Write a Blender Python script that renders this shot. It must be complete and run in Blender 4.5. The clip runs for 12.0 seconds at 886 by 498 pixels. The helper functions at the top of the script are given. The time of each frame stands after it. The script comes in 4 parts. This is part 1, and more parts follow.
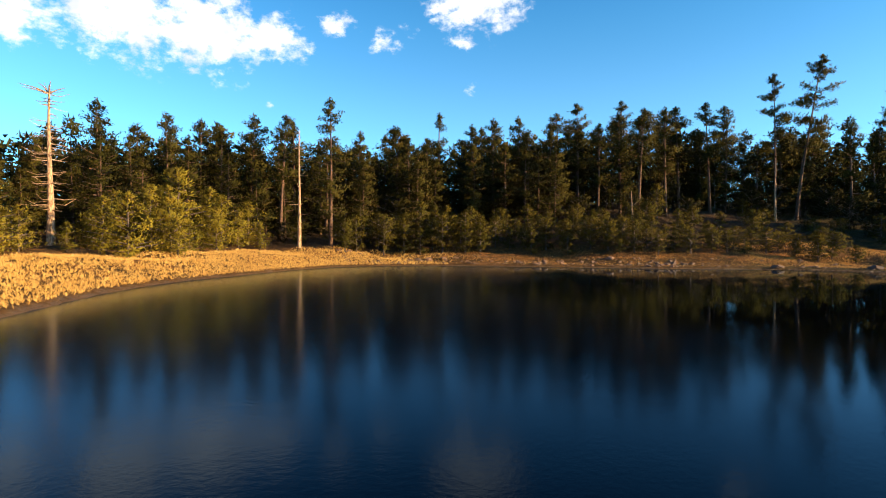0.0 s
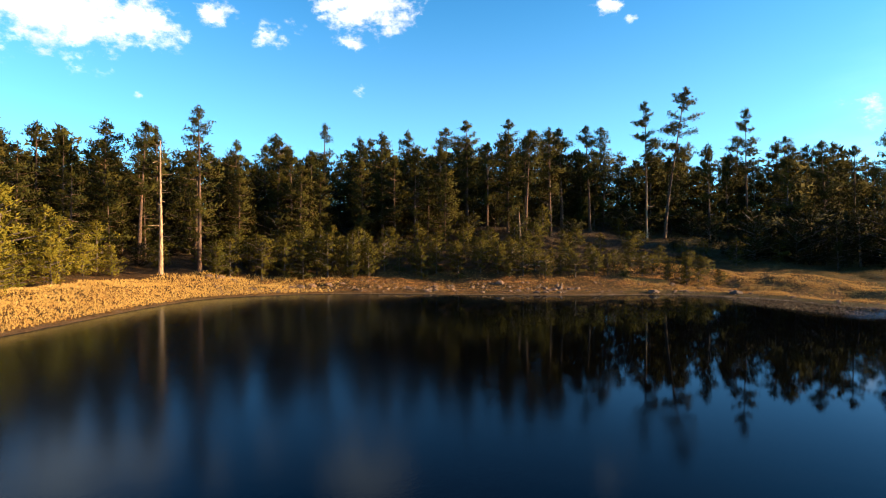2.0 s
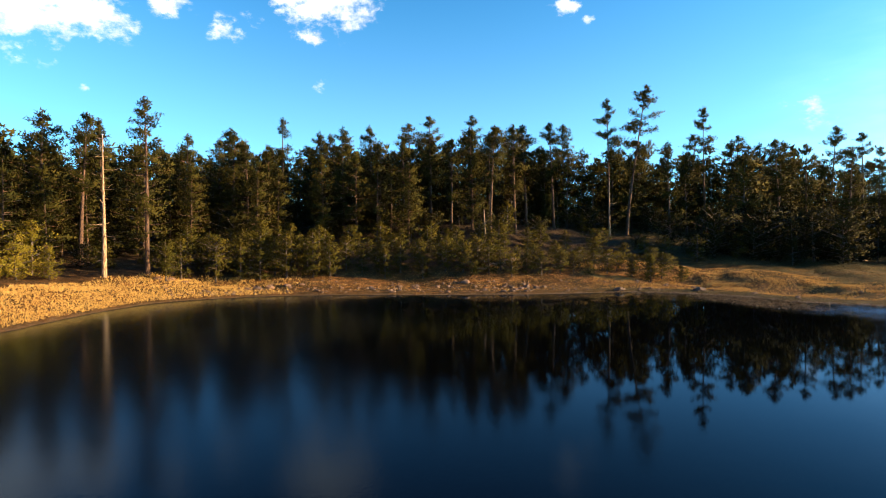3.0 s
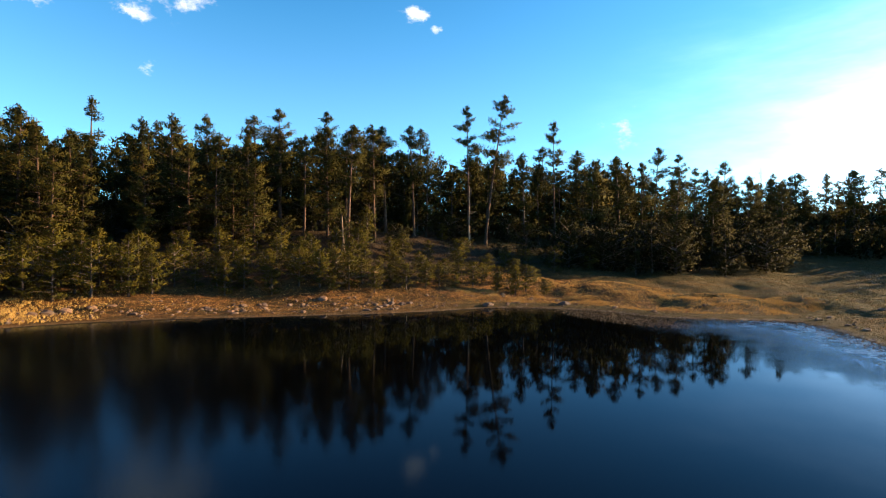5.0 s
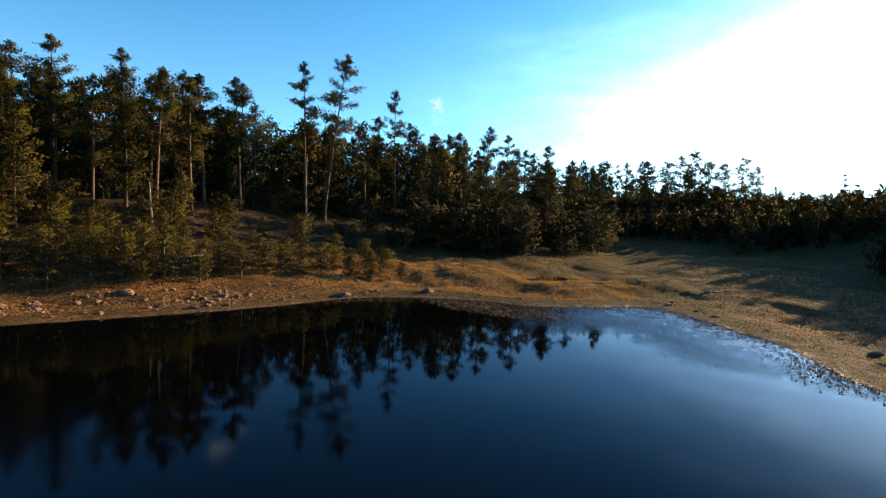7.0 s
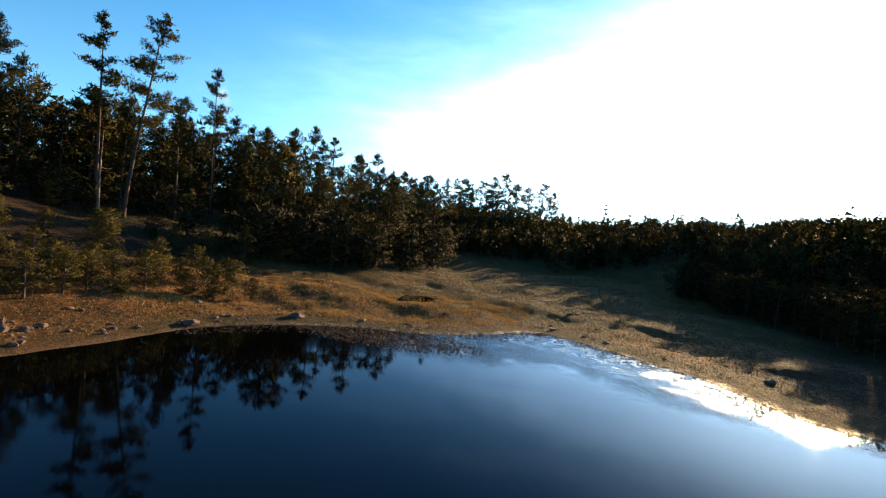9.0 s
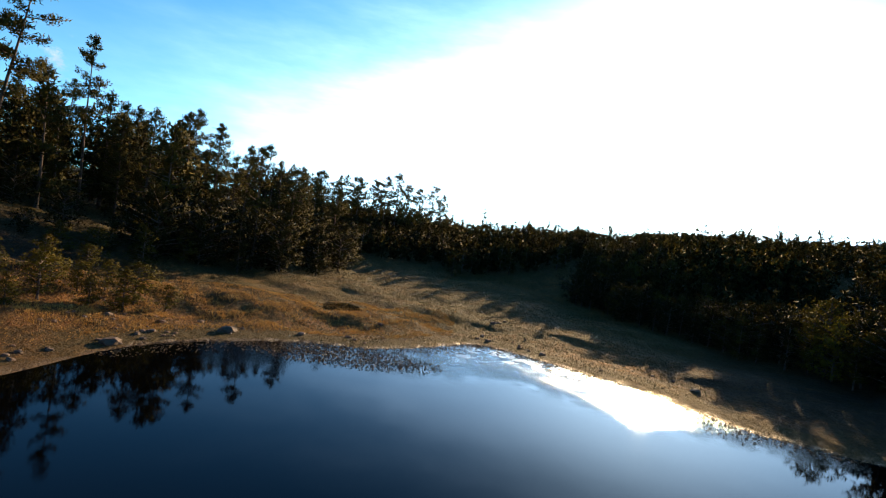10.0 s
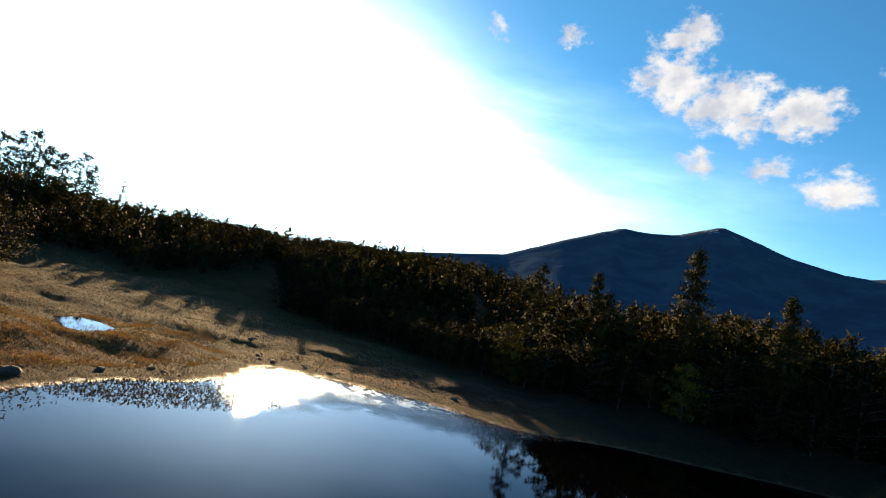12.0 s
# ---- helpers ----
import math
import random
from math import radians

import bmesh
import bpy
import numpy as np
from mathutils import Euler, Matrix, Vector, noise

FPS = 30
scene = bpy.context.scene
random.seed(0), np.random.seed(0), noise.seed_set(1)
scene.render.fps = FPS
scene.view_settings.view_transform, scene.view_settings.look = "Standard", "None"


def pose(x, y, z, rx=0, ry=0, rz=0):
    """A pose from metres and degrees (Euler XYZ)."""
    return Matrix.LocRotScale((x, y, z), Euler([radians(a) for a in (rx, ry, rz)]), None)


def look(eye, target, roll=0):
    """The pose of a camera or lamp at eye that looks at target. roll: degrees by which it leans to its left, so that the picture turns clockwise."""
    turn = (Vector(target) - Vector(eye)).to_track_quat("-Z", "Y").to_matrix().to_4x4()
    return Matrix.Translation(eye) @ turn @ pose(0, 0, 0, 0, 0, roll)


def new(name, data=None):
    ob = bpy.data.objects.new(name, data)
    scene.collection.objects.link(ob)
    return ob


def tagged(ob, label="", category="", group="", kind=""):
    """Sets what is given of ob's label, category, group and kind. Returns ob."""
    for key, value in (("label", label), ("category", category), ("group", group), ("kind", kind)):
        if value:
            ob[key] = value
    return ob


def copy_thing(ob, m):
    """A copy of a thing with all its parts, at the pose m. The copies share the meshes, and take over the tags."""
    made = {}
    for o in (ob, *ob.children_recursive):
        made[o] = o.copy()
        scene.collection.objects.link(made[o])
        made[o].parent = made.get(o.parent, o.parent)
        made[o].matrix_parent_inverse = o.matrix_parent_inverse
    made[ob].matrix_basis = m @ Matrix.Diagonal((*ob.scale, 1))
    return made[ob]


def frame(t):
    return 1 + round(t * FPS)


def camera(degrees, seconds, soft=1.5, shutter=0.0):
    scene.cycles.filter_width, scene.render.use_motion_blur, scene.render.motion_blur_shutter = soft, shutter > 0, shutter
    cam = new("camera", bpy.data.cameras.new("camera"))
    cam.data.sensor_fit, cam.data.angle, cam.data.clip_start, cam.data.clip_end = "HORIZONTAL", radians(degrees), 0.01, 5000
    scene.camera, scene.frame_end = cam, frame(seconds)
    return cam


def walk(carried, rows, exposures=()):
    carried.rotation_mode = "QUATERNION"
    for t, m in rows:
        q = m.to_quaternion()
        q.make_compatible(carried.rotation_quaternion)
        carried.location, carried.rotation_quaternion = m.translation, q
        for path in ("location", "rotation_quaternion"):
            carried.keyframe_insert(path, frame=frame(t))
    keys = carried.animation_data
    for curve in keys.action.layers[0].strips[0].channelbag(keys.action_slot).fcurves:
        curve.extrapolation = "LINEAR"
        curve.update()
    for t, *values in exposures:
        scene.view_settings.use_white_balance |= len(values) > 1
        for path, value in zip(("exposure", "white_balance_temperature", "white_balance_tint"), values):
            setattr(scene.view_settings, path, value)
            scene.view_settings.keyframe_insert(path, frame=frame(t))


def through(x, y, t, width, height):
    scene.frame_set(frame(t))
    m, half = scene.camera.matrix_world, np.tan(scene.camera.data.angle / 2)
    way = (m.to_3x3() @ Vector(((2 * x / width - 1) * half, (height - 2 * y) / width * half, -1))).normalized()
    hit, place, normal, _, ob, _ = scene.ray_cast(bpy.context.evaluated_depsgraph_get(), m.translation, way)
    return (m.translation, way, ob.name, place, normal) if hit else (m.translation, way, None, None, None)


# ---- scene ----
cam = camera(79.2, 12.0, 1.1)
METRES, EYE, TILT, LEAN, TURN = 60.0, 3.25, -0.85, 0.0, 0.0
ROWS = [
    (0.0, 0.0, 0.0, 0.0, 0.0, 0.0, -0.0),
    (0.5, 0.0022, 0.0115, 0.0139, -6.32, -0.4, 0.39),
    (1.0, 0.0044, 0.0251, 0.0276, -8.36, -0.69, 0.58),
    (1.5, 0.0061, 0.0418, 0.0422, -10.14, -0.41, 0.49),
    (2.0, 0.0088, 0.0581, 0.0491, -11.7, 0.23, 0.24),
    (2.5, 0.0096, 0.0738, 0.0511, -13.21, 0.57, 0.29),
    (3.0, 0.011, 0.0895, 0.0519, -15.74, -0.08, 0.64),
    (5.0, 0.0279, 0.2002, 0.0732, -31.81, -0.03, 0.15),
    (5.5, 0.0305, 0.2318, 0.0784, -36.44, -0.56, -0.1),
    (6.0, 0.0348, 0.2692, 0.0818, -41.5, -0.82, -0.13),
    (6.5, 0.0409, 0.3047, 0.0852, -46.21, -2.28, -0.38),
    (7.0, 0.0527, 0.3497, 0.0908, -51.35, -2.99, -1.18),
    (9.0, 0.0873, 0.5463, 0.096, -73.72, -1.23, -4.46),
    (9.5, 0.0866, 0.6034, 0.0998, -80.5, -0.92, -5.19),
    (10.0, 0.0856, 0.665, 0.1073, -87.72, -0.31, -6.64),
    (10.5, 0.0825, 0.7332, 0.1164, -96.04, 0.48, -8.31),
    (11.0, 0.0781, 0.8009, 0.125, -104.46, 1.29, -8.91),
    (11.5, 0.0788, 0.8849, 0.129, -115.55, 2.61, -10.24),
    (12.0, 0.0823, 0.9677, 0.1312, -127.58, 4.77, -11.61),
]
EXPOSURES = [(0.0, 1.74), (1.0, 1.90), (2.0, 1.92), (5.0, 1.86), (7.0, 1.62), (9.0, 1.47), (10.5, 1.25), (12.0, 1.12)]
walk(cam, [(t, pose(0, 0, EYE, TILT, LEAN, TURN) @ pose(METRES * x, METRES * y, METRES * z, 90 + pitch, roll, yaw)) for t, x, y, z, yaw, pitch, roll in ROWS], EXPOSURES)

# ---- world: low evening sun in the east-south-east, blue sky with fair-weather clouds ----
SUN_AZ, SUN_EL = 110.0, 12.7
sun_way = Vector((math.sin(radians(SUN_AZ)) * math.cos(radians(SUN_EL)), math.cos(radians(SUN_AZ)) * math.cos(radians(SUN_EL)), math.sin(radians(SUN_EL))))


def heading(az, el):
    a, e = radians(az), radians(el)
    return (math.sin(a) * math.cos(e), math.cos(a) * math.cos(e), math.sin(e))


class Nodes:
    """Short hand for wiring a node tree."""

    def __init__(self, tree):
        self.tree = tree
        tree.nodes.clear()

    def add(self, kind, inputs=None, **settings):
        node = self.tree.nodes.new(kind)
        for key, value in settings.items():
            setattr(node, key, value)
        for key, value in (inputs or {}).items():
            if isinstance(value, bpy.types.NodeSocket):
                self.tree.links.new(value, node.inputs[key])
            else:
                node.inputs[key].default_value = value
        return node

    def math(self, op, a, b=0.0, c=0.0, clamp=False):
        return self.add("ShaderNodeMath", {0: a, 1: b, 2: c}, operation=op, use_clamp=clamp).outputs[0]

    def vec(self, op, a, b=(0, 0, 0)):
        return self.add("ShaderNodeVectorMath", {0: a, 1: b}, operation=op)

    def mix(self, fac, a, b, blend="MIX"):
        return self.add("ShaderNodeMix", {0: fac, 6: a, 7: b}, data_type="RGBA", blend_type=blend).outputs[2]

    def ramp(self, value, lo, hi, a=0.0, b=1.0):
        return self.add("ShaderNodeMapRange", {0: value, 1: lo, 2: hi, 3: a, 4: b}, interpolation_type="SMOOTHSTEP").outputs[0]

    def noise(self, vector, scale, detail=4.0, rough=0.55, out=0):
        return self.add("ShaderNodeTexNoise", {"Vector": vector, "Scale": scale, "Detail": detail, "Roughness": rough}).outputs[out]


def build_world():
    world = bpy.data.worlds.new("sky")
    scene.world = world
    world.use_nodes = True
    n = Nodes(world.node_tree)
    sky = n.add("ShaderNodeTexSky", sky_type="NISHITA", sun_disc=False, sun_elevation=radians(SUN_EL), sun_rotation=radians(SUN_AZ),
                altitude=2100.0, air_density=SKY_AIR, dust_density=SKY_DUST, ozone_density=SKY_OZONE)
    way = n.add("ShaderNodeTexCoord").outputs["Generated"]
    # groups of small cumulus: azimuth, elevation, half width in degrees, fullness
    groups = [(-40, 18.7, 5.5, 1.0), (-31, 20.2, 7.5, 1.1), (-23.5, 19.8, 6.5, 1.1), (-17.5, 19.6, 4.0, 1.0), (-11.5, 21.3, 2.4, .8), (-6.5, 20.0, 2.2, .75),
              (-3, 21.3, 2.0, .5), (3.5, 23.8, 5.5, 1.0), (1.5, 20.2, 2.0, .85), (28.6, 23.0, 1.8, .8), (30.6, 21.5, 1.1, .8), (50, 11.5, 3.4, .42),
              (-17.7, 13.4, .8, .7), (3, 15.8, 1.6, .5), (127.8, 28.1, 2.0, .85), (135.8, 28.9, 2.2, .85), (147.5, 29.6, 3.2, 1.1),
              (146.8, 25.5, 4.6, 1.2), (152.5, 23.4, 5.0, 1.2), (158.8, 22.8, 3.8, 1.1), (150.3, 18.2, 2.6, 1.0), (156.5, 17.8, 2.4, .95), (162.3, 16.8, 3.6, 1.1), (166.5, 26.2, 2.4, .9)]
    warp = n.add("ShaderNodeTexNoise", {"Vector": way, "Scale": 14.0, "Detail": 3.0}).outputs["Color"]
    bent = n.vec("ADD", way, n.vec("SCALE", n.vec("SUBTRACT", warp, (.5, .5, .5)).outputs[0]).outputs[0])
    bent.inputs[1].links[0].from_node.inputs["Scale"].default_value = 0.05
    tall = n.vec("MULTIPLY", bent.outputs[0], (1, 1, 1.5)).outputs[0]
    mask = 0.0
    for az, el, wide, full in groups:
        c = heading(az, el)
        dist = n.vec("DISTANCE", tall, (c[0], c[1], c[2] * 1.5)).outputs["Value"]
        blob = n.ramp(dist, 0.0, math.tan(radians(wide)) * 1.35, full, 0.0)
        mask = blob if mask == 0.0 else n.math("MAXIMUM", mask, blob)
    fluff = n.noise(n.vec("MULTIPLY", way, (1, 1, 1.5)).outputs[0], 30.0, 9.0, .64)
    dens = n.ramp(n.math("ADD", mask, n.math("MULTIPLY", fluff, 2.3)), 1.45, 2.15)
    dens = n.math("MULTIPLY", dens, n.ramp(mask, 0.0, 0.25))
    shade = n.noise(way, 18.0, 5.0, .55)
    cloud = n.mix(n.ramp(shade, .34, .62), (*CLOUD_DARK, 1), (*CLOUD_LIT, 1))
    # thin high veil, brighter towards the sun
    near = n.vec("DOT_PRODUCT", way, tuple(sun_way)).outputs["Value"]
    streak = n.noise(n.vec("MULTIPLY", way, (1.2, 1.2, 5.0)).outputs[0], 3.0, 5.0, .6)
    heart = heading(*VEIL_HEART)
    flat = n.vec("MULTIPLY", way, (1, 1, 2.5)).outputs[0]
    reach = n.vec("DISTANCE", flat, (heart[0], heart[1], heart[2] * 2.5)).outputs["Value"]
    reach = n.math("ADD", reach, n.math("MULTIPLY", n.math("SUBTRACT", streak, .5), .34))
    thin = n.ramp(reach, 1.12, .42)
    glow = n.math("ADD", n.math("MULTIPLY", thin, n.math("MULTIPLY_ADD", thin, .75, .25)), n.math("MULTIPLY", n.math("POWER", thin, 4.0), .9))
    wide = n.math("POWER", n.math("MULTIPLY_ADD", near, .5, .5), 4.0)
    tinted = n.mix(1.0, sky.outputs[0], (*SKY_TINT, 1), "MULTIPLY")
    veiled = n.mix(1.0, tinted, n.mix(1.0, (*GLOW_COLOUR, 1), glow, "MULTIPLY"), "ADD")
    veiled = n.mix(1.0, veiled, n.mix(1.0, (*WIDE_COLOUR, 1), wide, "MULTIPLY"), "ADD")
    core = n.math("POWER", n.math("MAXIMUM", near, 0.0), CORE_POWER)
    veiled = n.mix(1.0, veiled, n.mix(1.0, (*CORE_COLOUR, 1), core, "MULTIPLY"), "ADD")
    up = n.add("ShaderNodeSeparateXYZ", {0: way}).outputs[2]
    veiled = n.mix(n.math("MULTIPLY", n.ramp(up, .34, .66), n.ramp(near, .75, .1)), veiled, n.mix(1.0, veiled, (.42, .62, .92, 1), "MULTIPLY"))
    veiled = n.mix(n.ramp(up, .42, .06), veiled, n.mix(1.0, veiled, (*HAZE_COLOUR, 1), "ADD"))
    final = n.mix(dens, veiled, cloud)
    back = n.add("ShaderNodeBackground", {"Color": final, "Strength": SKY_STRENGTH})
    n.add("ShaderNodeOutputWorld", {"Surface": back.outputs[0]})


SKY_AIR, SKY_DUST, SKY_OZONE, SKY_STRENGTH = 1.0, 0.6, 3.0, 0.062
SKY_TINT = (0.60, 1.42, 1.52)
CLOUD_LIT, CLOUD_DARK = (7.4, 7.2, 7.0), (4.6, 4.8, 5.4)
GLOW_COLOUR, VEIL_HEART = (6.4, 7.1, 7.8), (108.0, 6.0)
HAZE_COLOUR = (.75, .55, .30)
WIDE_COLOUR = (.3, .7, 1.1)
CORE_COLOUR, CORE_POWER = (22.0, 21.6, 21.0), 45.0
build_world()

sun = new("sun", bpy.data.lights.new("sun", "SUN"))
sun.data.energy, sun.data.angle, sun.data.color = 5.0, radians(0.55), (1.0, 0.68, 0.35)
sun.matrix_world = look(sun_way * 300, (0, 0, 0))


# ---- materials ----
def material(name):
    m = bpy.data.materials.new(name)
    m.use_nodes = True
    return m, Nodes(m.node_tree)


def surface(n, colour, rough=0.9, bump=None, strength=0.3, distance=0.05, **more):
    inputs = {"Base Color": colour, "Roughness": rough}
    if bump is not None:
        inputs["Normal"] = n.add("ShaderNodeBump", {"Height": bump, "Strength": strength, "Distance": distance}).outputs[0]
    for key, value in more.items():
        inputs[key.replace("_", " ")] = value
    shader = n.add("ShaderNodeBsdfPrincipled", inputs)
    n.add("ShaderNodeOutputMaterial", {"Surface": shader.outputs[0]})
    return shader


def foliage(name, dark, light, dry, through=0.13):
    m, n = material(name)
    one = n.add("ShaderNodeObjectInfo").outputs["Random"]
    tuft = n.add("ShaderNodeNewGeometry").outputs["Random Per Island"]
    place = n.add("ShaderNodeTexCoord").outputs["Object"]
    c = n.mix(n.math("MULTIPLY_ADD", tuft, .36, .32), (*dark, 1), (*light, 1))
    c = n.mix(n.ramp(n.noise(place, .7, 4.0), .42, .72, 0, .6), c, (*dry, 1))
    c = n.mix(1.0, c, n.mix(one, (.76, .78, .68, 1), (1.25, 1.15, 1.0, 1)), "MULTIPLY")
    a = n.add("ShaderNodeBsdfPrincipled", {"Base Color": c, "Roughness": .8, "Specular IOR Level": .06})
    b = n.add("ShaderNodeBsdfTranslucent", {"Color": c})
    both = n.add("ShaderNodeMixShader", {0: through, 1: a.outputs[0], 2: b.outputs[0]})
    n.add("ShaderNodeOutputMaterial", {"Surface": both.outputs[0]})
    return m


def bark(name, dark, light, scale=1.0):
    m, n = material(name)
    place = n.add("ShaderNodeTexCoord").outputs["Object"]
    long = n.vec("MULTIPLY", place, (6 * scale, 6 * scale, 1.1 * scale)).outputs[0]
    plates = n.add("ShaderNodeTexVoronoi", {"Vector": long, "Scale": 1.2}, feature="DISTANCE_TO_EDGE").outputs["Distance"]
    grain = n.noise(long, 3.0, 5.0)
    c = n.mix(n.ramp(plates, 0.0, .25), (*dark, 1), (*light, 1))
    c = n.mix(n.math("MULTIPLY", grain, .5), c, (*dark, 1))
    surface(n, c, .9, n.math("ADD", plates, grain), .6, .06)
    return m


PINE = foliage("pine_needles", (.014, .0162, .0036), (.047, .042, .0080), (.062, .046, .0085), .06)
YOUNG = foliage("young_pine_needles", (.026, .027, .005), (.074, .066, .0095), (.098, .070, .010), .20)
# brighter copy of YOUNG with the west bank's sunlight put into the colour
SUNLIT_YOUNG = foliage("sunlit_young_needles", (.070, .070, .010), (.200, .165, .022), (.220, .160, .024), .38)
# juniper green, darkened further with the eastern slopes' shade put into the colour
SHADED_JUNIPER = foliage("shaded_juniper_foliage", (.008, .009, .002), (.024, .023, .005), (.036, .028, .006))
BARK = bark("pine_bark", (.032, .017, .010), (.14, .070, .034))
BARK_DARK = bark("dark_bark", (.030, .022, .018), (.12, .080, .055))
DEADWOOD = bark("weathered_deadwood", (.17, .095, .05), (.46, .30, .17), .8)


def ground_material():
    m, n = material("dry_grass_and_soil")
    place = n.add("ShaderNodeTexCoord").outputs["Object"]
    shore = n.add("ShaderNodeAttribute", attribute_name="shore").outputs["Fac"]
    lawn = n.add("ShaderNodeAttribute", attribute_name="lawn").outputs["Fac"]
    wood = n.add("ShaderNodeAttribute", attribute_name="wood").outputs["Fac"]
    big, mid, fine = n.noise(place, .11, 5.0, .6), n.noise(place, .7, 5.0, .6), n.noise(place, 6.0, 6.0, .65)
    straw = n.mix(n.ramp(mid, .35, .65), (.120, .054, .011, 1), (.39, .185, .038, 1))
    straw = n.mix(n.ramp(fine, .45, .7, 0, .6), straw, (.105, .056, .017, 1))
    soil = n.mix(n.ramp(fine, .35, .65), (.085, .036, .011, 1), (.30, .135, .038, 1))
    c = n.mix(n.ramp(n.math("ADD", mid, n.math("MULTIPLY", big, .5)), .58, .78), straw, soil)
    patch = n.noise(place, .23, 4.0, .6)
    c = n.mix(n.ramp(patch, .46, .60, 0, .75), c, (.058, .036, .011, 1))
    tussock = n.noise(n.vec("MULTIPLY", place, (.8, 1.25, 1.0)).outputs[0], 1.3, 5.0, .62)
    c = n.mix(n.ramp(tussock, .46, .56, .55, 0.0), c, (.048, .029, .009, 1))
    streak = n.noise(n.vec("MULTIPLY", place, (.35, 1.0, 1.0)).outputs[0], .55, 5.0, .62)
    c = n.mix(n.ramp(streak, .48, .60, 0.0, .55), c, (.046, .032, .010, 1))
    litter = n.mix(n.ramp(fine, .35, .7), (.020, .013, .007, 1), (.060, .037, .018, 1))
    # litter under the woods; over the south-east bank it also paints shade
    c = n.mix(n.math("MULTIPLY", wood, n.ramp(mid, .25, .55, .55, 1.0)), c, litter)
    # olive grass, darkened further by the far meadow's shade put into the colour
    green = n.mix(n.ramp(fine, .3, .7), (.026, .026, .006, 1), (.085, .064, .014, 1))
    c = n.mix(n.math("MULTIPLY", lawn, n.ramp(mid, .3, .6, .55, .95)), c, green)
    c = n.mix(n.ramp(shore, 110.0, 190.0), c, (.016, .018, .008, 1))
    edge = n.math("ADD", shore, n.math("MULTIPLY", n.math("SUBTRACT", mid, .5), 2.2))
    wet = n.math("ADD", shore, n.math("MULTIPLY", n.math("SUBTRACT", patch, .5), 9.0))
    c = n.mix(n.math("MULTIPLY", n.ramp(wet, 1.5, 6.0, .88, 0.0), n.ramp(n.add("ShaderNodeSeparateXYZ", {0: place}).outputs[0], 26.0, 42.0, .25, 1.0)), c, n.mix(n.ramp(fine, .3, .7), (.026, .022, .006, 1), (.082, .056, .015, 1)))
    muddy = n.mix(n.ramp(fine, .3, .7), (.060, .033, .011, 1), (.15, .084, .028, 1))
    c = n.mix(n.ramp(edge, .0, .9, .85, 0.0), c, muddy)
    surface(n, c, n.ramp(edge, 0.0, .8, .45, .95), n.math("ADD", n.math("MULTIPLY", tussock, 2.0), n.math("ADD", n.math("MULTIPLY", mid, 1.2), fine)), 1.0, .38, Specular_IOR_Level=.12)
    return m


def water_material():
    m, n = material("still_pond_water")
    place = n.add("ShaderNodeTexCoord").outputs["Object"]
    fringe = n.add("ShaderNodeAttribute", attribute_name="fringe").outputs["Fac"]
    swell, rip, chop = n.noise(place, .8, 3.0, .5), n.noise(place, 7.0, 3.0, .6), n.noise(place, 5.0, 4.0, .65)
    east = n.add("ShaderNodeSeparateXYZ", {0: place}).outputs[0]
    breeze = n.math("SUBTRACT", n.noise(place, .06, 2.0), n.math("MULTIPLY", east, .026))
    calm = n.ramp(breeze, -.05, .55, .10, .8)
    patchy = n.math("MULTIPLY", fringe, n.ramp(n.noise(place, .45, 5.0, .65), .32, .56))
    high = n.math("ADD", n.math("MULTIPLY", n.math("MULTIPLY", swell, calm), .22), n.math("MULTIPLY", n.math("MULTIPLY", rip, calm), .20))
    murk = n.mix(n.noise(place, .08, 3.0), (.0004, .0008, .0014, 1), (.0012, .0009, .0006, 1))
    gloss = n.math("ADD", n.ramp(calm, .10, .8, .02, .12), n.math("MULTIPLY", patchy, .30))
    normal = n.add("ShaderNodeBump", {"Height": high, "Strength": .18, "Distance": .12}).outputs[0]
    normal = n.add("ShaderNodeBump", {"Height": n.math("MULTIPLY", chop, patchy), "Strength": 1.0, "Distance": .10, "Normal": normal}).outputs[0]
    depth = n.add("ShaderNodeBsdfDiffuse", {"Color": murk})
    sheen = n.add("ShaderNodeBsdfGlossy", {"Color": (.66, .83, 1.0, 1.0), "Roughness": gloss, "Normal": normal})
    share = n.add("ShaderNodeFresnel", {"IOR": n.math("MULTIPLY_ADD", n.math("POWER", fringe, 1.5), .36, 1.14), "Normal": normal}).outputs[0]
    both = n.add("ShaderNodeMixShader", {0: share, 1: depth.outputs[0], 2: sheen.outputs[0]})
    n.add("ShaderNodeOutputMaterial", {"Surface": both.outputs[0]})
    return m


def rock_material():
    m, n = material("brown_fieldstone")
    place = n.add("ShaderNodeTexCoord").outputs["Object"]
    one = n.add("ShaderNodeObjectInfo").outputs["Random"]
    c = n.mix(n.noise(place, 3.0, 6.0), (.060, .034, .020, 1), (.21, .125, .070, 1))
    c = n.mix(1.0, c, n.mix(one, (.55, .55, .58, 1), (1.25, 1.15, 1.05, 1)), "MULTIPLY")
    surface(n, c, .85, n.noise(place, 9.0, 6.0), .5, .05)
    return m


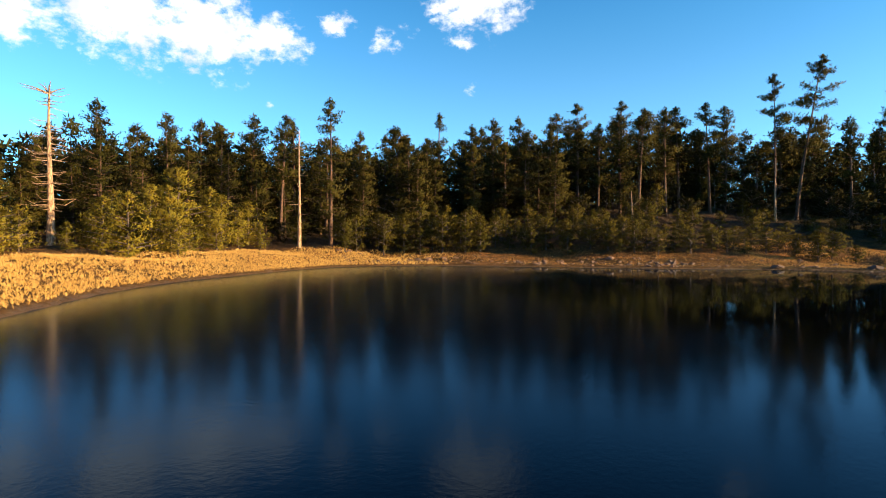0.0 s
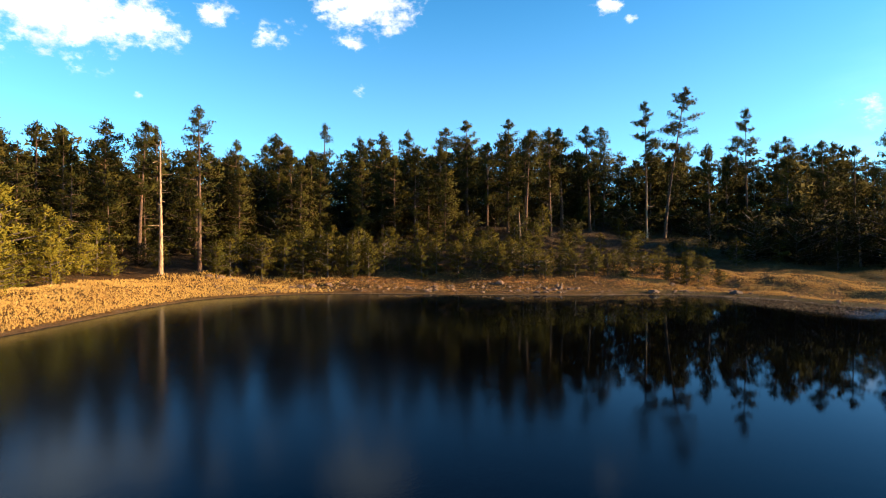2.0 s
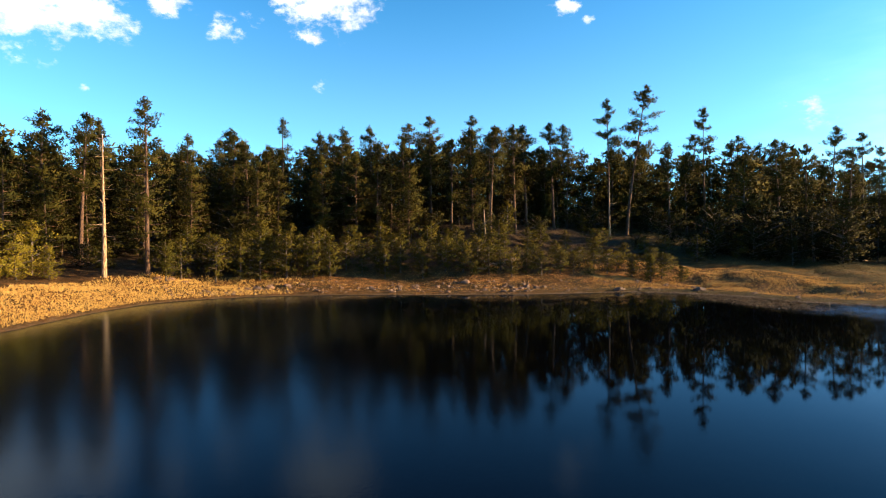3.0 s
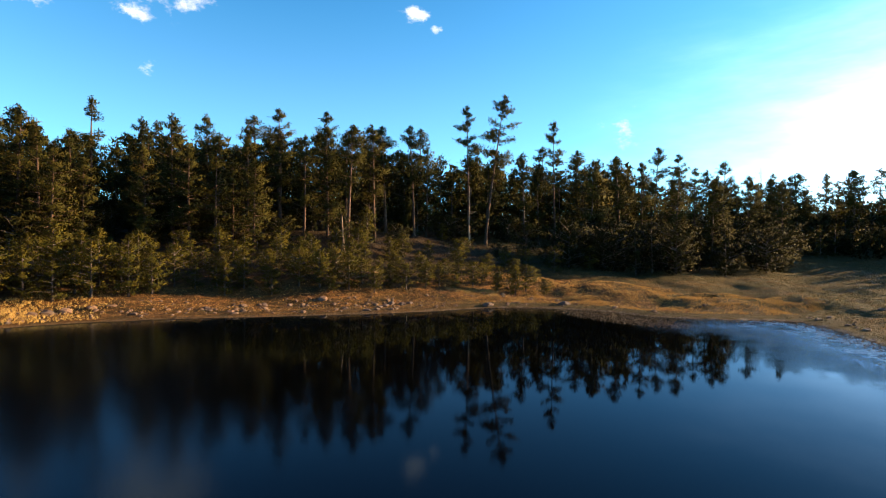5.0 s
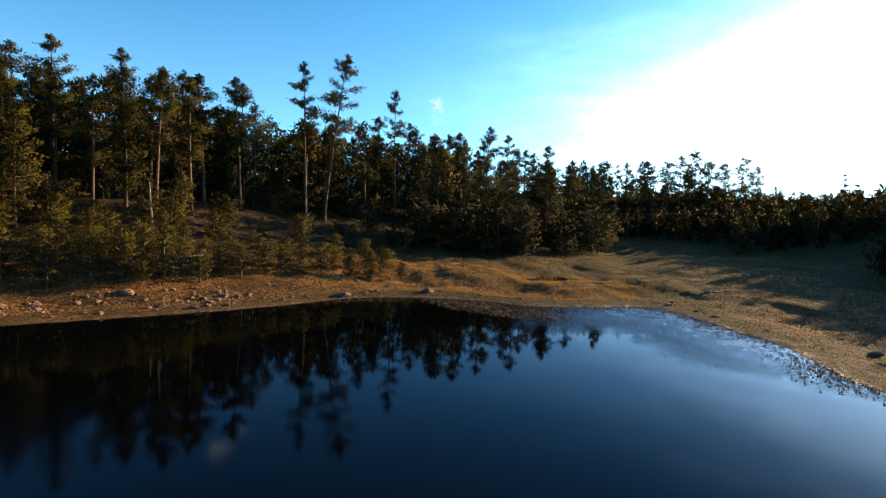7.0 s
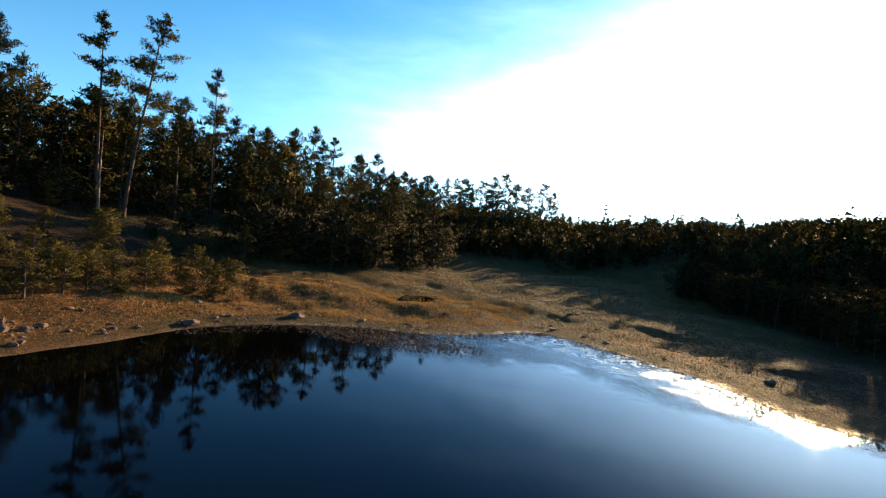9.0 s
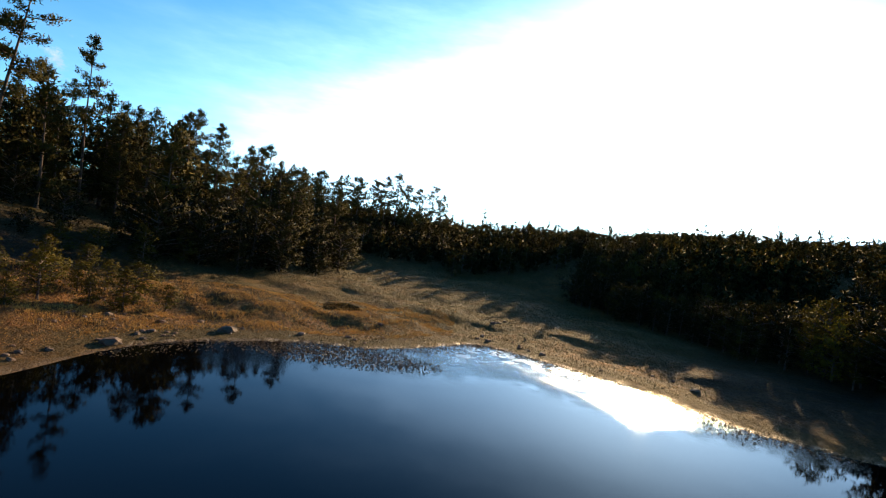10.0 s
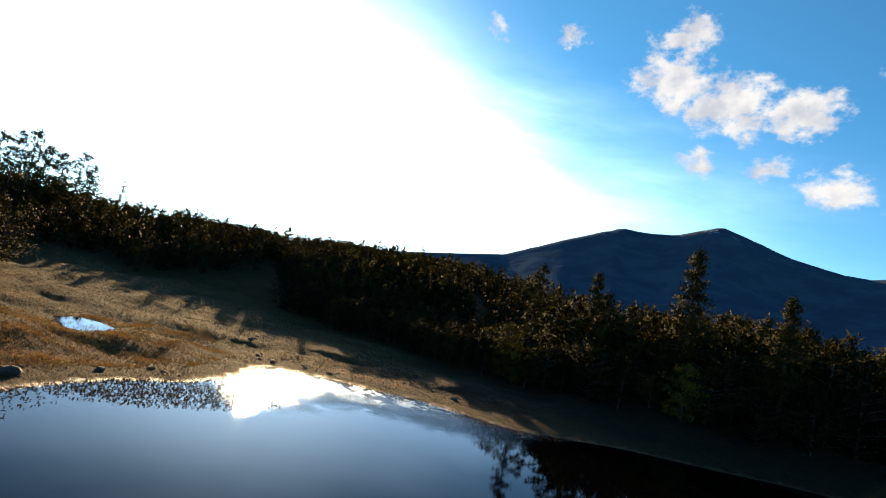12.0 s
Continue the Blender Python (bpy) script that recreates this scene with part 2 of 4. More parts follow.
def straw_material(name, dark, light):
    m, n = material(name)
    tuft = n.add("ShaderNodeNewGeometry").outputs["Random Per Island"]
    place = n.add("ShaderNodeTexCoord").outputs["Object"]
    c = n.mix(tuft, (*dark, 1), (*light, 1))
    c = n.mix(n.ramp(n.noise(place, .35, 3.0), .45, .7, 0, .5), c, (*dark, 1))
    a = n.add("ShaderNodeBsdfPrincipled", {"Base Color": c, "Roughness": .75})
    b = n.add("ShaderNodeBsdfTranslucent", {"Color": c})
    both = n.add("ShaderNodeMixShader", {0: .16, 1: a.outputs[0], 2: b.outputs[0]})
    n.add("ShaderNodeOutputMaterial", {"Surface": both.outputs[0]})
    return m


def mountain_material():
    m, n = material("hazed_far_mountain")
    place = n.add("ShaderNodeTexCoord").outputs["Object"]
    # the air's blue haze is put into the mountain's own colour
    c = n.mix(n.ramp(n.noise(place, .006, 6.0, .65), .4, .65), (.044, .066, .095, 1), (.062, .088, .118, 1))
    high = n.add("ShaderNodeSeparateXYZ", {0: place}).outputs[2]
    snow = n.math("MULTIPLY", n.ramp(high, 745.0, 830.0), n.ramp(n.noise(place, .012, 5.0, .7), .56, .68))
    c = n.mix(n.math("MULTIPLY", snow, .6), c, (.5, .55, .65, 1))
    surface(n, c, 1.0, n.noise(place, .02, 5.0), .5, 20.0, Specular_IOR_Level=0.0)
    return m


GROUND, WATER, ROCK, MOUNTAIN = ground_material(), water_material(), rock_material(), mountain_material()
STRAW = straw_material("dry_straw", (.36, .205, .046), (.56, .35, .088))
LAWN = straw_material("olive_meadow_grass", (.030, .027, .008), (.11, .082, .022))
MEADOW_STRAW = straw_material("faded_meadow_straw", (.28, .140, .030), (.58, .33, .072))
WEED = straw_material("brown_pond_weed", (.045, .028, .012), (.14, .085, .034))


# ---- mesh helpers ----
def mesh_of(name, verts, faces, mat, smooth=False, normals=None):
    me = bpy.data.meshes.new(name)
    me.from_pydata([tuple(v) for v in verts], [], [tuple(int(i) for i in f) for f in faces])
    me.materials.append(mat)
    if normals is not None:
        me.shade_smooth()
        me.normals_split_custom_set_from_vertices([tuple(n) for n in normals])
    if smooth:
        me.shade_smooth()
    return me


def part(name, me, parent, label=""):
    ob = new(name, me)
    ob.parent = parent
    return tagged(ob, label)


def tube(path, radii, sides=7):
    """Verts and faces of a closed tube along a path."""
    path = [Vector(p) for p in path]
    verts, faces = [], []
    for i, p in enumerate(path):
        d = (path[min(i + 1, len(path) - 1)] - path[max(i - 1, 0)]).normalized()
        a = d.cross(Vector((0.31, 0.95, 0.05))).normalized()
        b = d.cross(a)
        for k in range(sides):
            t = 2 * math.pi * k / sides
            verts.append(p + (a * math.cos(t) + b * math.sin(t)) * radii[i])
    for i in range(len(path) - 1):
        for k in range(sides):
            k2 = (k + 1) % sides
            faces.append((i * sides + k, i * sides + k2, (i + 1) * sides + k2, (i + 1) * sides + k))
    faces.append(tuple(range(sides))[::-1])
    faces.append(tuple((len(path) - 1) * sides + k for k in range(sides)))
    return verts, faces


class Soup:
    """Gathers pieces into one mesh."""

    def __init__(self):
        self.verts, self.faces = [], []

    def add(self, verts, faces):
        o = len(self.verts)
        self.verts.extend(verts)
        self.faces.extend([tuple(i + o for i in f) for f in faces])


def blades(rng, centres, axes, count, length, width, spread, outward=None):
    """Needle sprays that fan out of each centre along its axis. With outward ways, also gives soft normals that follow the crown's shape."""
    n = len(centres)
    c = np.repeat(np.asarray(centres, float), count, 0)
    if outward is not None:
        c = c + rng.normal(0, .36 * length, c.shape)
    a = np.repeat(np.asarray(axes, float), count, 0)
    d = a + rng.normal(0, spread, (n * count, 3))
    d /= np.linalg.norm(d, axis=1)[:, None] + 1e-9
    s = np.cross(d, rng.normal(0, 1, (n * count, 3)))
    s /= np.linalg.norm(s, axis=1)[:, None] + 1e-9
    le = length * rng.uniform(.6, 1.25, (n * count, 1))
    w = width * rng.uniform(.7, 1.3, (n * count, 1))
    v = np.stack([c - s * w + d * le * .1, c + s * w - d * le * .1, c + d * le], 1).reshape(-1, 3)
    f = np.arange(n * count * 3).reshape(-1, 3)
    if outward is None:
        return v, f
    o = np.repeat(np.asarray(outward, float), count, 0) + d * .16
    o /= np.linalg.norm(o, axis=1)[:, None] + 1e-9
    flat = np.cross(v[1::3] - v[0::3], v[2::3] - v[0::3])
    turned = (flat * o).sum(1) < 0
    f[turned] = f[turned][:, [0, 2, 1]]
    return v, f, np.repeat(o, 3, 0)


def profile(kind, u):
    """Crown half width (0..1) at height u of the crown (0 foot, 1 tip)."""
    if kind == "cone":
        return (1 - u ** 1.7) ** .85 * min(1, .5 + 3 * u) + .10
    if kind == "round":
        return max(.0, 1 - abs(2 * u - .92) ** 3.0) * .9 + .12
    if kind == "column":
        return (1 - u ** 4.5) * min(1, .55 + 2.2 * u) * (1 - .22 * u) + .10
    if kind == "spire":
        return (1 - u) * .95 + .05
    return math.sqrt(max(0, 1 - (2 * u - 1) ** 2)) + .1


def conifer(name, label, seed, height, foot, radius, kind, limbs, tufts, count, size, mat, trunk_mat, lean=0.0, girth=1.0, gaps=0.0, droop=.15, category="pine tree"):
    """A conifer at the origin: trunk, limbs and a crown of needle tufts."""
    rng = np.random.default_rng(seed)
    tree = tagged(new(name), label, category)
    bend = rng.normal(0, .012, 2) * height + np.array([lean * height, 0])
    r0 = .0125 * height * girth + .03

    def axis(z):
        u = max(z, 0.0) / height
        return np.array([bend[0] * u ** 1.3 + .004 * height * math.sin(5 * u + seed), bend[1] * u ** 1.3 + .004 * height * math.sin(4 * u + 2 * seed), z])

    zs = [-.4, .15, .6] + [height * k / 9 for k in range(1, 10)] if height > 10 else [-.4, .15, height * .45, height]
    v, f = tube([axis(z) for z in zs], [r0 * (1.35 if z < .1 else 1.12 if z < .3 else 1.0) * (1 - .93 * max(z, 0) / height) + .012 for z in zs], 8 if height > 10 else 5)
    part("trunk", mesh_of("trunk", v, f, trunk_mat, True), tree)
    wood, cs, ax, ow = Soup(), [], [], []
    z0 = foot * height
    for i in range(limbs):
        u = (i + rng.uniform(0, 1)) / limbs
        if gaps and u < .86 and math.sin(u * 23 + seed * 1.7) < gaps - 1 + rng.uniform(0, .5):
            continue
        z = z0 + (height - z0) * (u * .97 if u < .9 else .873 + (u - .9) * .9)
        reach = radius * profile(kind, u) * rng.uniform(.72, 1.10)
        t = rng.uniform(0, 2 * math.pi) if i % 2 else i * 2.4
        out = np.array([math.cos(t), math.sin(t), 0])
        rise = rng.uniform(-.5, .4) * droop * 2 + .55 * u - droop
        p0 = axis(z)
        p1 = p0 + out * reach * .5 + np.array([0, 0, reach * .5 * rise])
        p2 = p0 + out * reach * .92 + np.array([0, 0, reach * (rise * .8 + .12)])
        rr = .012 * reach + .012 + .010 * (1 - u)
        wood.add(*(tube([p0, p1, p2], [rr * 1.6, rr, rr * .4], 3) if height > 20 else tube([p0, p2], [rr * 1.6, rr * .4], 3)))
        k = max(3, int(round(tufts * (.18 + 1.08 * reach / radius))))
        pads = 1 if reach < .35 * radius else 2 if reach < .75 * radius else 3
        loose = .20 if gaps < .5 else .09
        for j in range(k):
            w = (.22 + .76 * ((j % pads) + .5) / pads) + rng.normal(0, loose)
            w = min(max(w, .08), 1.04)
            q = (p0 + (p1 - p0) * 2 * w) if w < .5 else (p1 + (p2 - p1) * (2 * w - 1))
            ball = rng.normal(0, 1, 3)
            ball *= rng.uniform(.3, 1) ** .5 / np.linalg.norm(ball)
            side = ball * np.array([1, 1, .55]) * (.16 * radius + .12 * reach) * (.6 + .5 * (1 - u))
            cs.append(q + side)
            ax.append(out * .3 + np.array([0, 0, .5]) + ball * .7)
            ow.append(ball * .32 + out * (.45 + .6 * w) + np.array([0, 0, .12 + .5 * u * u]))
    for _ in range(int(tufts * .6)):
        e = rng.uniform(0, 1) ** .8
        t = rng.uniform(0, 6.28)
        out = np.array([math.cos(t), math.sin(t), 0])
        cs.append(axis(height * (.83 + .165 * e)) + out * radius * .30 * (1.05 - e) * rng.uniform(.1, 1))
        ax.append(out * (.9 - .8 * e) + np.array([0, 0, .9]))
        ow.append(out * .7 + np.array([0, 0, .5]) + rng.normal(0, .3, 3))
    tagged(part("branchwork", mesh_of("branchwork", wood.verts, wood.faces, trunk_mat), tree), kind="stuff")
    v, f, soft = blades(rng, cs, ax, count, size * .82, size * .17, .95, ow)
    part("crown", mesh_of("crown", v, f, mat, normals=soft), tree)
    return tree


def spot(x, y, spin=0.0, wide=1.0, tall=1.0, sink=0.0):
    return Matrix.LocRotScale((x, y, ground_height(x, y) - sink), Euler((0, 0, spin)), (wide, wide, tall))


# ---- the pond's outline and the lie of the land ----
POND = [(-18.9, 22.8), (-20.0, 28), (-21.3, 35), (-21.3, 42), (-20.2, 47), (-19.1, 51), (-17.9, 56), (-15.9, 62), (-13.2, 66.8), (-9, 69.2), (-3, 70.3), (2, 69.8), (6.5, 68.9), (11.3, 67.2),
        (16.2, 65.5), (21, 64), (27, 62.3), (33, 61.4), (38.5, 60.8), (42.6, 58.2), (45.4, 55), (47.6, 51), (48.2, 47), (51.4, 42.9), (56.9, 37.7), (54, 32.6), (50.0, 28.4), (48.1, 25.8), (45.4, 24.2),
        (41.6, 22.2), (39.3, 20.6), (37.2, 17), (34.3, 10.7), (29.2, 4.7), (23, -3), (14, -9.5), (2, -12.5), (-9, -9), (-15, 0), (-17.8, 12)]


def rounded(points, steps=4):
    """A closed smooth line through points."""
    p, out = [np.array(q, float) for q in points], []
    for i in range(len(p)):
        a, b, c, d = p[i - 1], p[i], p[(i + 1) % len(p)], p[(i + 2) % len(p)]
        for k in range(steps):
            t = k / steps
            out.append(.5 * (2 * b + (c - a) * t + (2 * a - 5 * b + 4 * c - d) * t * t + (3 * b - a - 3 * c + d) * t ** 3))
    return np.array(out)


LINE = rounded(POND)


def shore_distance(x, y):
    """Metres from the water's edge: plus on land, minus in the pond. Works on arrays."""
    x, y = np.atleast_1d(np.asarray(x, float)), np.atleast_1d(np.asarray(y, float))
    best, inside = np.full(x.shape, 1e9), np.zeros(x.shape, bool)
    for i in range(len(LINE)):
        (ax, ay), (bx, by) = LINE[i - 1], LINE[i]
        dx, dy = bx - ax, by - ay
        t = np.clip(((x - ax) * dx + (y - ay) * dy) / (dx * dx + dy * dy), 0, 1)
        best = np.minimum(best, np.hypot(x - ax - t * dx, y - ay - t * dy))
        if ay != by:
            inside ^= ((ay > y) != (by > y)) & (x < ax + (y - ay) / (by - ay) * dx)
    return np.where(inside, -best, best)


# by compass bearing from the pond's middle: slope of the shore (first 40 m), slope behind it, height at which the land levels out
BEARING = [0, 20, 35, 55, 72, 88, 100, 112, 126, 140, 155, 180, 225, 262, 300, 335, 360]
NEAR = [.22, .23, .18, .078, .036, .033, .032, .040, .070, .14, .20, .15, .08, .05, .06, .15, .22]
BEHIND = [.10, .10, .10, .11, .15, .15, .25, .26, .22, .12, .09, .04, .03, .03, .06, .09, .10]
START = [40, 40, 40, 44, 58, 66, 45, 40, 40, 40, 40, 40, 40, 40, 40, 40, 40]
LEVEL = [26, 26, 26, 25, 21, 15.5, 12.5, 15.0, 19.5, 19.0, 21, 13, 8, 8, 18, 24, 26]
LEVEE = [0, 0, 0, 0, 0, 0, 0, 0, 0, .1, .2, .7, 1.3, 1.5, 1.2, .3, 0]


PUDDLE_LEVEL = .74


def smooth(v, a, b):
    t = np.clip((v - a) / (b - a), 0, 1)
    return t * t * (3 - 2 * t)


def heights(x, y):
    d = shore_distance(x, y)
    x, y = np.atleast_1d(np.asarray(x, float)), np.atleast_1d(np.asarray(y, float))
    az = np.degrees(np.arctan2(x - 15, y - 32)) % 360
    s1, s2, top, dam, turn = (np.interp(az, BEARING, k) for k in (NEAR, BEHIND, LEVEL, LEVEE, START))
    land = np.clip(d, 0, None)
    h = s1 * np.minimum(land, turn) * smooth(land, -2, 15) + s2 * np.clip(land - turn, 0, None)
    h = top * 1.25 * np.tanh(h / (top * 1.25)) + dam * smooth(land, -.5, 6.5) * (1 - .45 * smooth(land, 10, 26)) + .16 * smooth(land, 0, .5)
    lump = .42 * np.sin(x * .31 + 1.3 * np.sin(y * .17)) * np.sin(y * .27 + .9 * np.sin(x * .13)) + .14 * np.sin(x * .9 + y * .4) * np.sin(y * .8 - x * .3) + .075 * np.sin(x * 1.9 + 1.4 * np.sin(y * .7)) * np.sin(y * 2.1 + 1.2 * np.sin(x * .8))
    h += lump * smooth(land, .8, 9) * (1 - .8 * smooth(land, 300, 900))
    h = h + 35 * smooth(land, 300, 1800) * (.5 + .5 * np.sin(az / 57.3 * 3 + .8))
    crest = np.interp(y, [12, 29, 40, 50, 63, 72], [136, 118, 112, 111, 114, 119])
    h += .8 * np.exp(-((x - crest) / 2.4) ** 2) * smooth(y, 12, 20) * (1 - smooth(y, 64, 74))
    hollow = np.exp(-(((x - 65.5) / 4.9) ** 2 + ((y - 53) / 4.1) ** 2) ** 2)
    h = h * (1 - hollow) + (PUDDLE_LEVEL - .10) * hollow
    return np.where(d < 0, np.maximum(-2.4, d * .16 - .02), h)


def ground_height(x, y):
    return float(heights(x, y)[0])


def steps(lo, hi, fine, out):
    """Grid lines: fine between lo and hi, then ever wider out to +-out."""
    mid = list(np.arange(lo, hi + fine, fine))
    right, left, w = [mid[-1]], [mid[0]], fine
    while right[-1] < out:
        w *= 1.13
        right.append(right[-1] + w)
    w = fine
    while left[-1] > -out:
        w *= 1.13
        left.append(left[-1] - w)
    return np.array(left[:0:-1] + mid + right[1:])


def edge_north(x):
    """The line behind which the northern woods stand."""
    return np.interp(x, [-60, 0, 30, 64, 70, 80, 95, 108, 116, 122, 170], [60, 90, 84, 72, 68, 63, 61, 62, 66, 74, 80])


def edge_south(x):
    """The line below which the south-eastern woods stand."""
    return np.interp(x, [10, 28, 40, 50, 62, 77, 92, 100, 106, 125, 150, 220], [-28, -11, -1, 4, 9, 13, 17, 21, 18, 12, 6, -4])


def build_ground():
    xs, ys = steps(-36, 84, .8, 4600), steps(-26, 92, .8, 4600)
    gx, gy = np.meshgrid(xs, ys)
    z, d = heights(gx.ravel(), gy.ravel()), shore_distance(gx.ravel(), gy.ravel())
    nx, ny = len(xs), len(ys)
    i = np.arange(nx * ny).reshape(ny, nx)
    faces = np.stack([i[:-1, :-1], i[:-1, 1:], i[1:, 1:], i[1:, :-1]], -1).reshape(-1, 4)
    me = mesh_of("ground", np.stack([gx.ravel(), gy.ravel(), z], 1), faces, GROUND, True)
    x, y = gx.ravel(), gy.ravel()
    az = np.degrees(np.arctan2(x - 15, y - 32)) % 360
    north = np.clip(smooth(az, 300, 330) + 1 - smooth(az, 40, 48), 0, 1)
    # the edge_south term also paints shade onto the open south-east bank
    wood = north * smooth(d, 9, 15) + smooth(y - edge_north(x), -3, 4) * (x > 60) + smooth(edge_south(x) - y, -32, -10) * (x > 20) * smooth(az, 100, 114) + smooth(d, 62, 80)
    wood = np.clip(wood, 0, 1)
    # olive meadow grass; east of the golden strip it also carries painted shade
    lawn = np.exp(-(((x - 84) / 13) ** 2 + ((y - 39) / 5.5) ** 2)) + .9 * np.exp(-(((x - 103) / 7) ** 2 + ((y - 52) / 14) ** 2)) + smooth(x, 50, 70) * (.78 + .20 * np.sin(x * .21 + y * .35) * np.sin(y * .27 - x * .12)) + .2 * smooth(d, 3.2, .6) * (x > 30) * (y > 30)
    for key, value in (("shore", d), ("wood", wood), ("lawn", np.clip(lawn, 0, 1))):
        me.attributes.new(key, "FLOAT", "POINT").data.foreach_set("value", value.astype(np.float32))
    tagged(new("ground", me), "dry golden grass, bare soil and needle litter sloping up from the pond, with some shade in the colour", "ground", kind="structure")


build_ground()


def build_water():
    """The pond's level sheet; fringe marks the rippled shallows along the sunny east shore."""
    xs, ys = np.arange(-30, 66, 1.5), np.arange(-20, 80, 1.5)
    gx, gy = np.meshgrid(xs, ys)
    x, y = gx.ravel(), gy.ravel()
    d = shore_distance(x, y)
    i = np.arange(len(x)).reshape(gx.shape)
    faces = np.stack([i[:-1, :-1], i[:-1, 1:], i[1:, 1:], i[1:, :-1]], -1).reshape(-1, 4)
    faces = faces[(d[faces] < 2.5).any(1)]
    me = mesh_of("water", np.stack([x, y, np.zeros(len(x))], 1), faces, WATER)
    fringe = smooth(d, -12, -2) * smooth(x, 34, 45) * smooth(y, 12, 20) * (1 - .88 * smooth(y, 38, 46))
    me.attributes.new("fringe", "FLOAT", "POINT").data.foreach_set("value", fringe.astype(np.float32))
    tagged(new("water", me), "still dark pond water reflecting trees and sky", "water", kind="structure")


build_water()


def build_mountain():
    """A far mountain with two summits and lower shoulders, 4 km to the south-east."""
    far, vs, cols = 3900.0, [], 121
    azs = np.linspace(118, 196, cols)
    crest = np.interp(azs, [118, 128, 133, 139, 144.4, 146.5, 149.5, 153.5, 156, 159.5, 163.5, 165.5, 170, 176, 185, 196],
                      [3.2, 5.08, 6.02, 8.76, 10.91, 10.79, 10.97, 12.34, 11.52, 10.2, 9.29, 9.18, 10.06, 9.35, 6.15, 3.38])
    rows = 22
    for a, e in zip(azs, crest):
        top = math.tan(radians(e)) * far
        s, c = math.sin(radians(a)), math.cos(radians(a))
        for k in range(rows):
            u = k / (rows - 1)
            r = far - 1700 * (1 - u) ** 1.1
            fold = noise.noise(Vector((a * .22, u * 2.2, 3.0))) + .5 * noise.noise(Vector((a * .6, u * 5.0, 8.0)))
            h = top * u ** 1.25 + fold * 26 * u * (1 - u) * 4 + 5 * noise.noise(Vector((a * 3.1, u * 9, 1)))
            vs.append((s * r + 5, c * r + 50, h + 10))
        vs.append((s * (far + 700), c * (far + 700) + 50, top * .4))
    rows += 1
    faces = [(i * rows + k, (i + 1) * rows + k, (i + 1) * rows + k + 1, i * rows + k + 1) for i in range(cols - 1) for k in range(rows - 1)]
    tagged(new("backdrop_mountain", mesh_of("mountain", vs, faces, MOUNTAIN, True)), "forested mountain coloured with blue air haze, two summits and traces of snow", "mountain", kind="structure")


build_mountain()

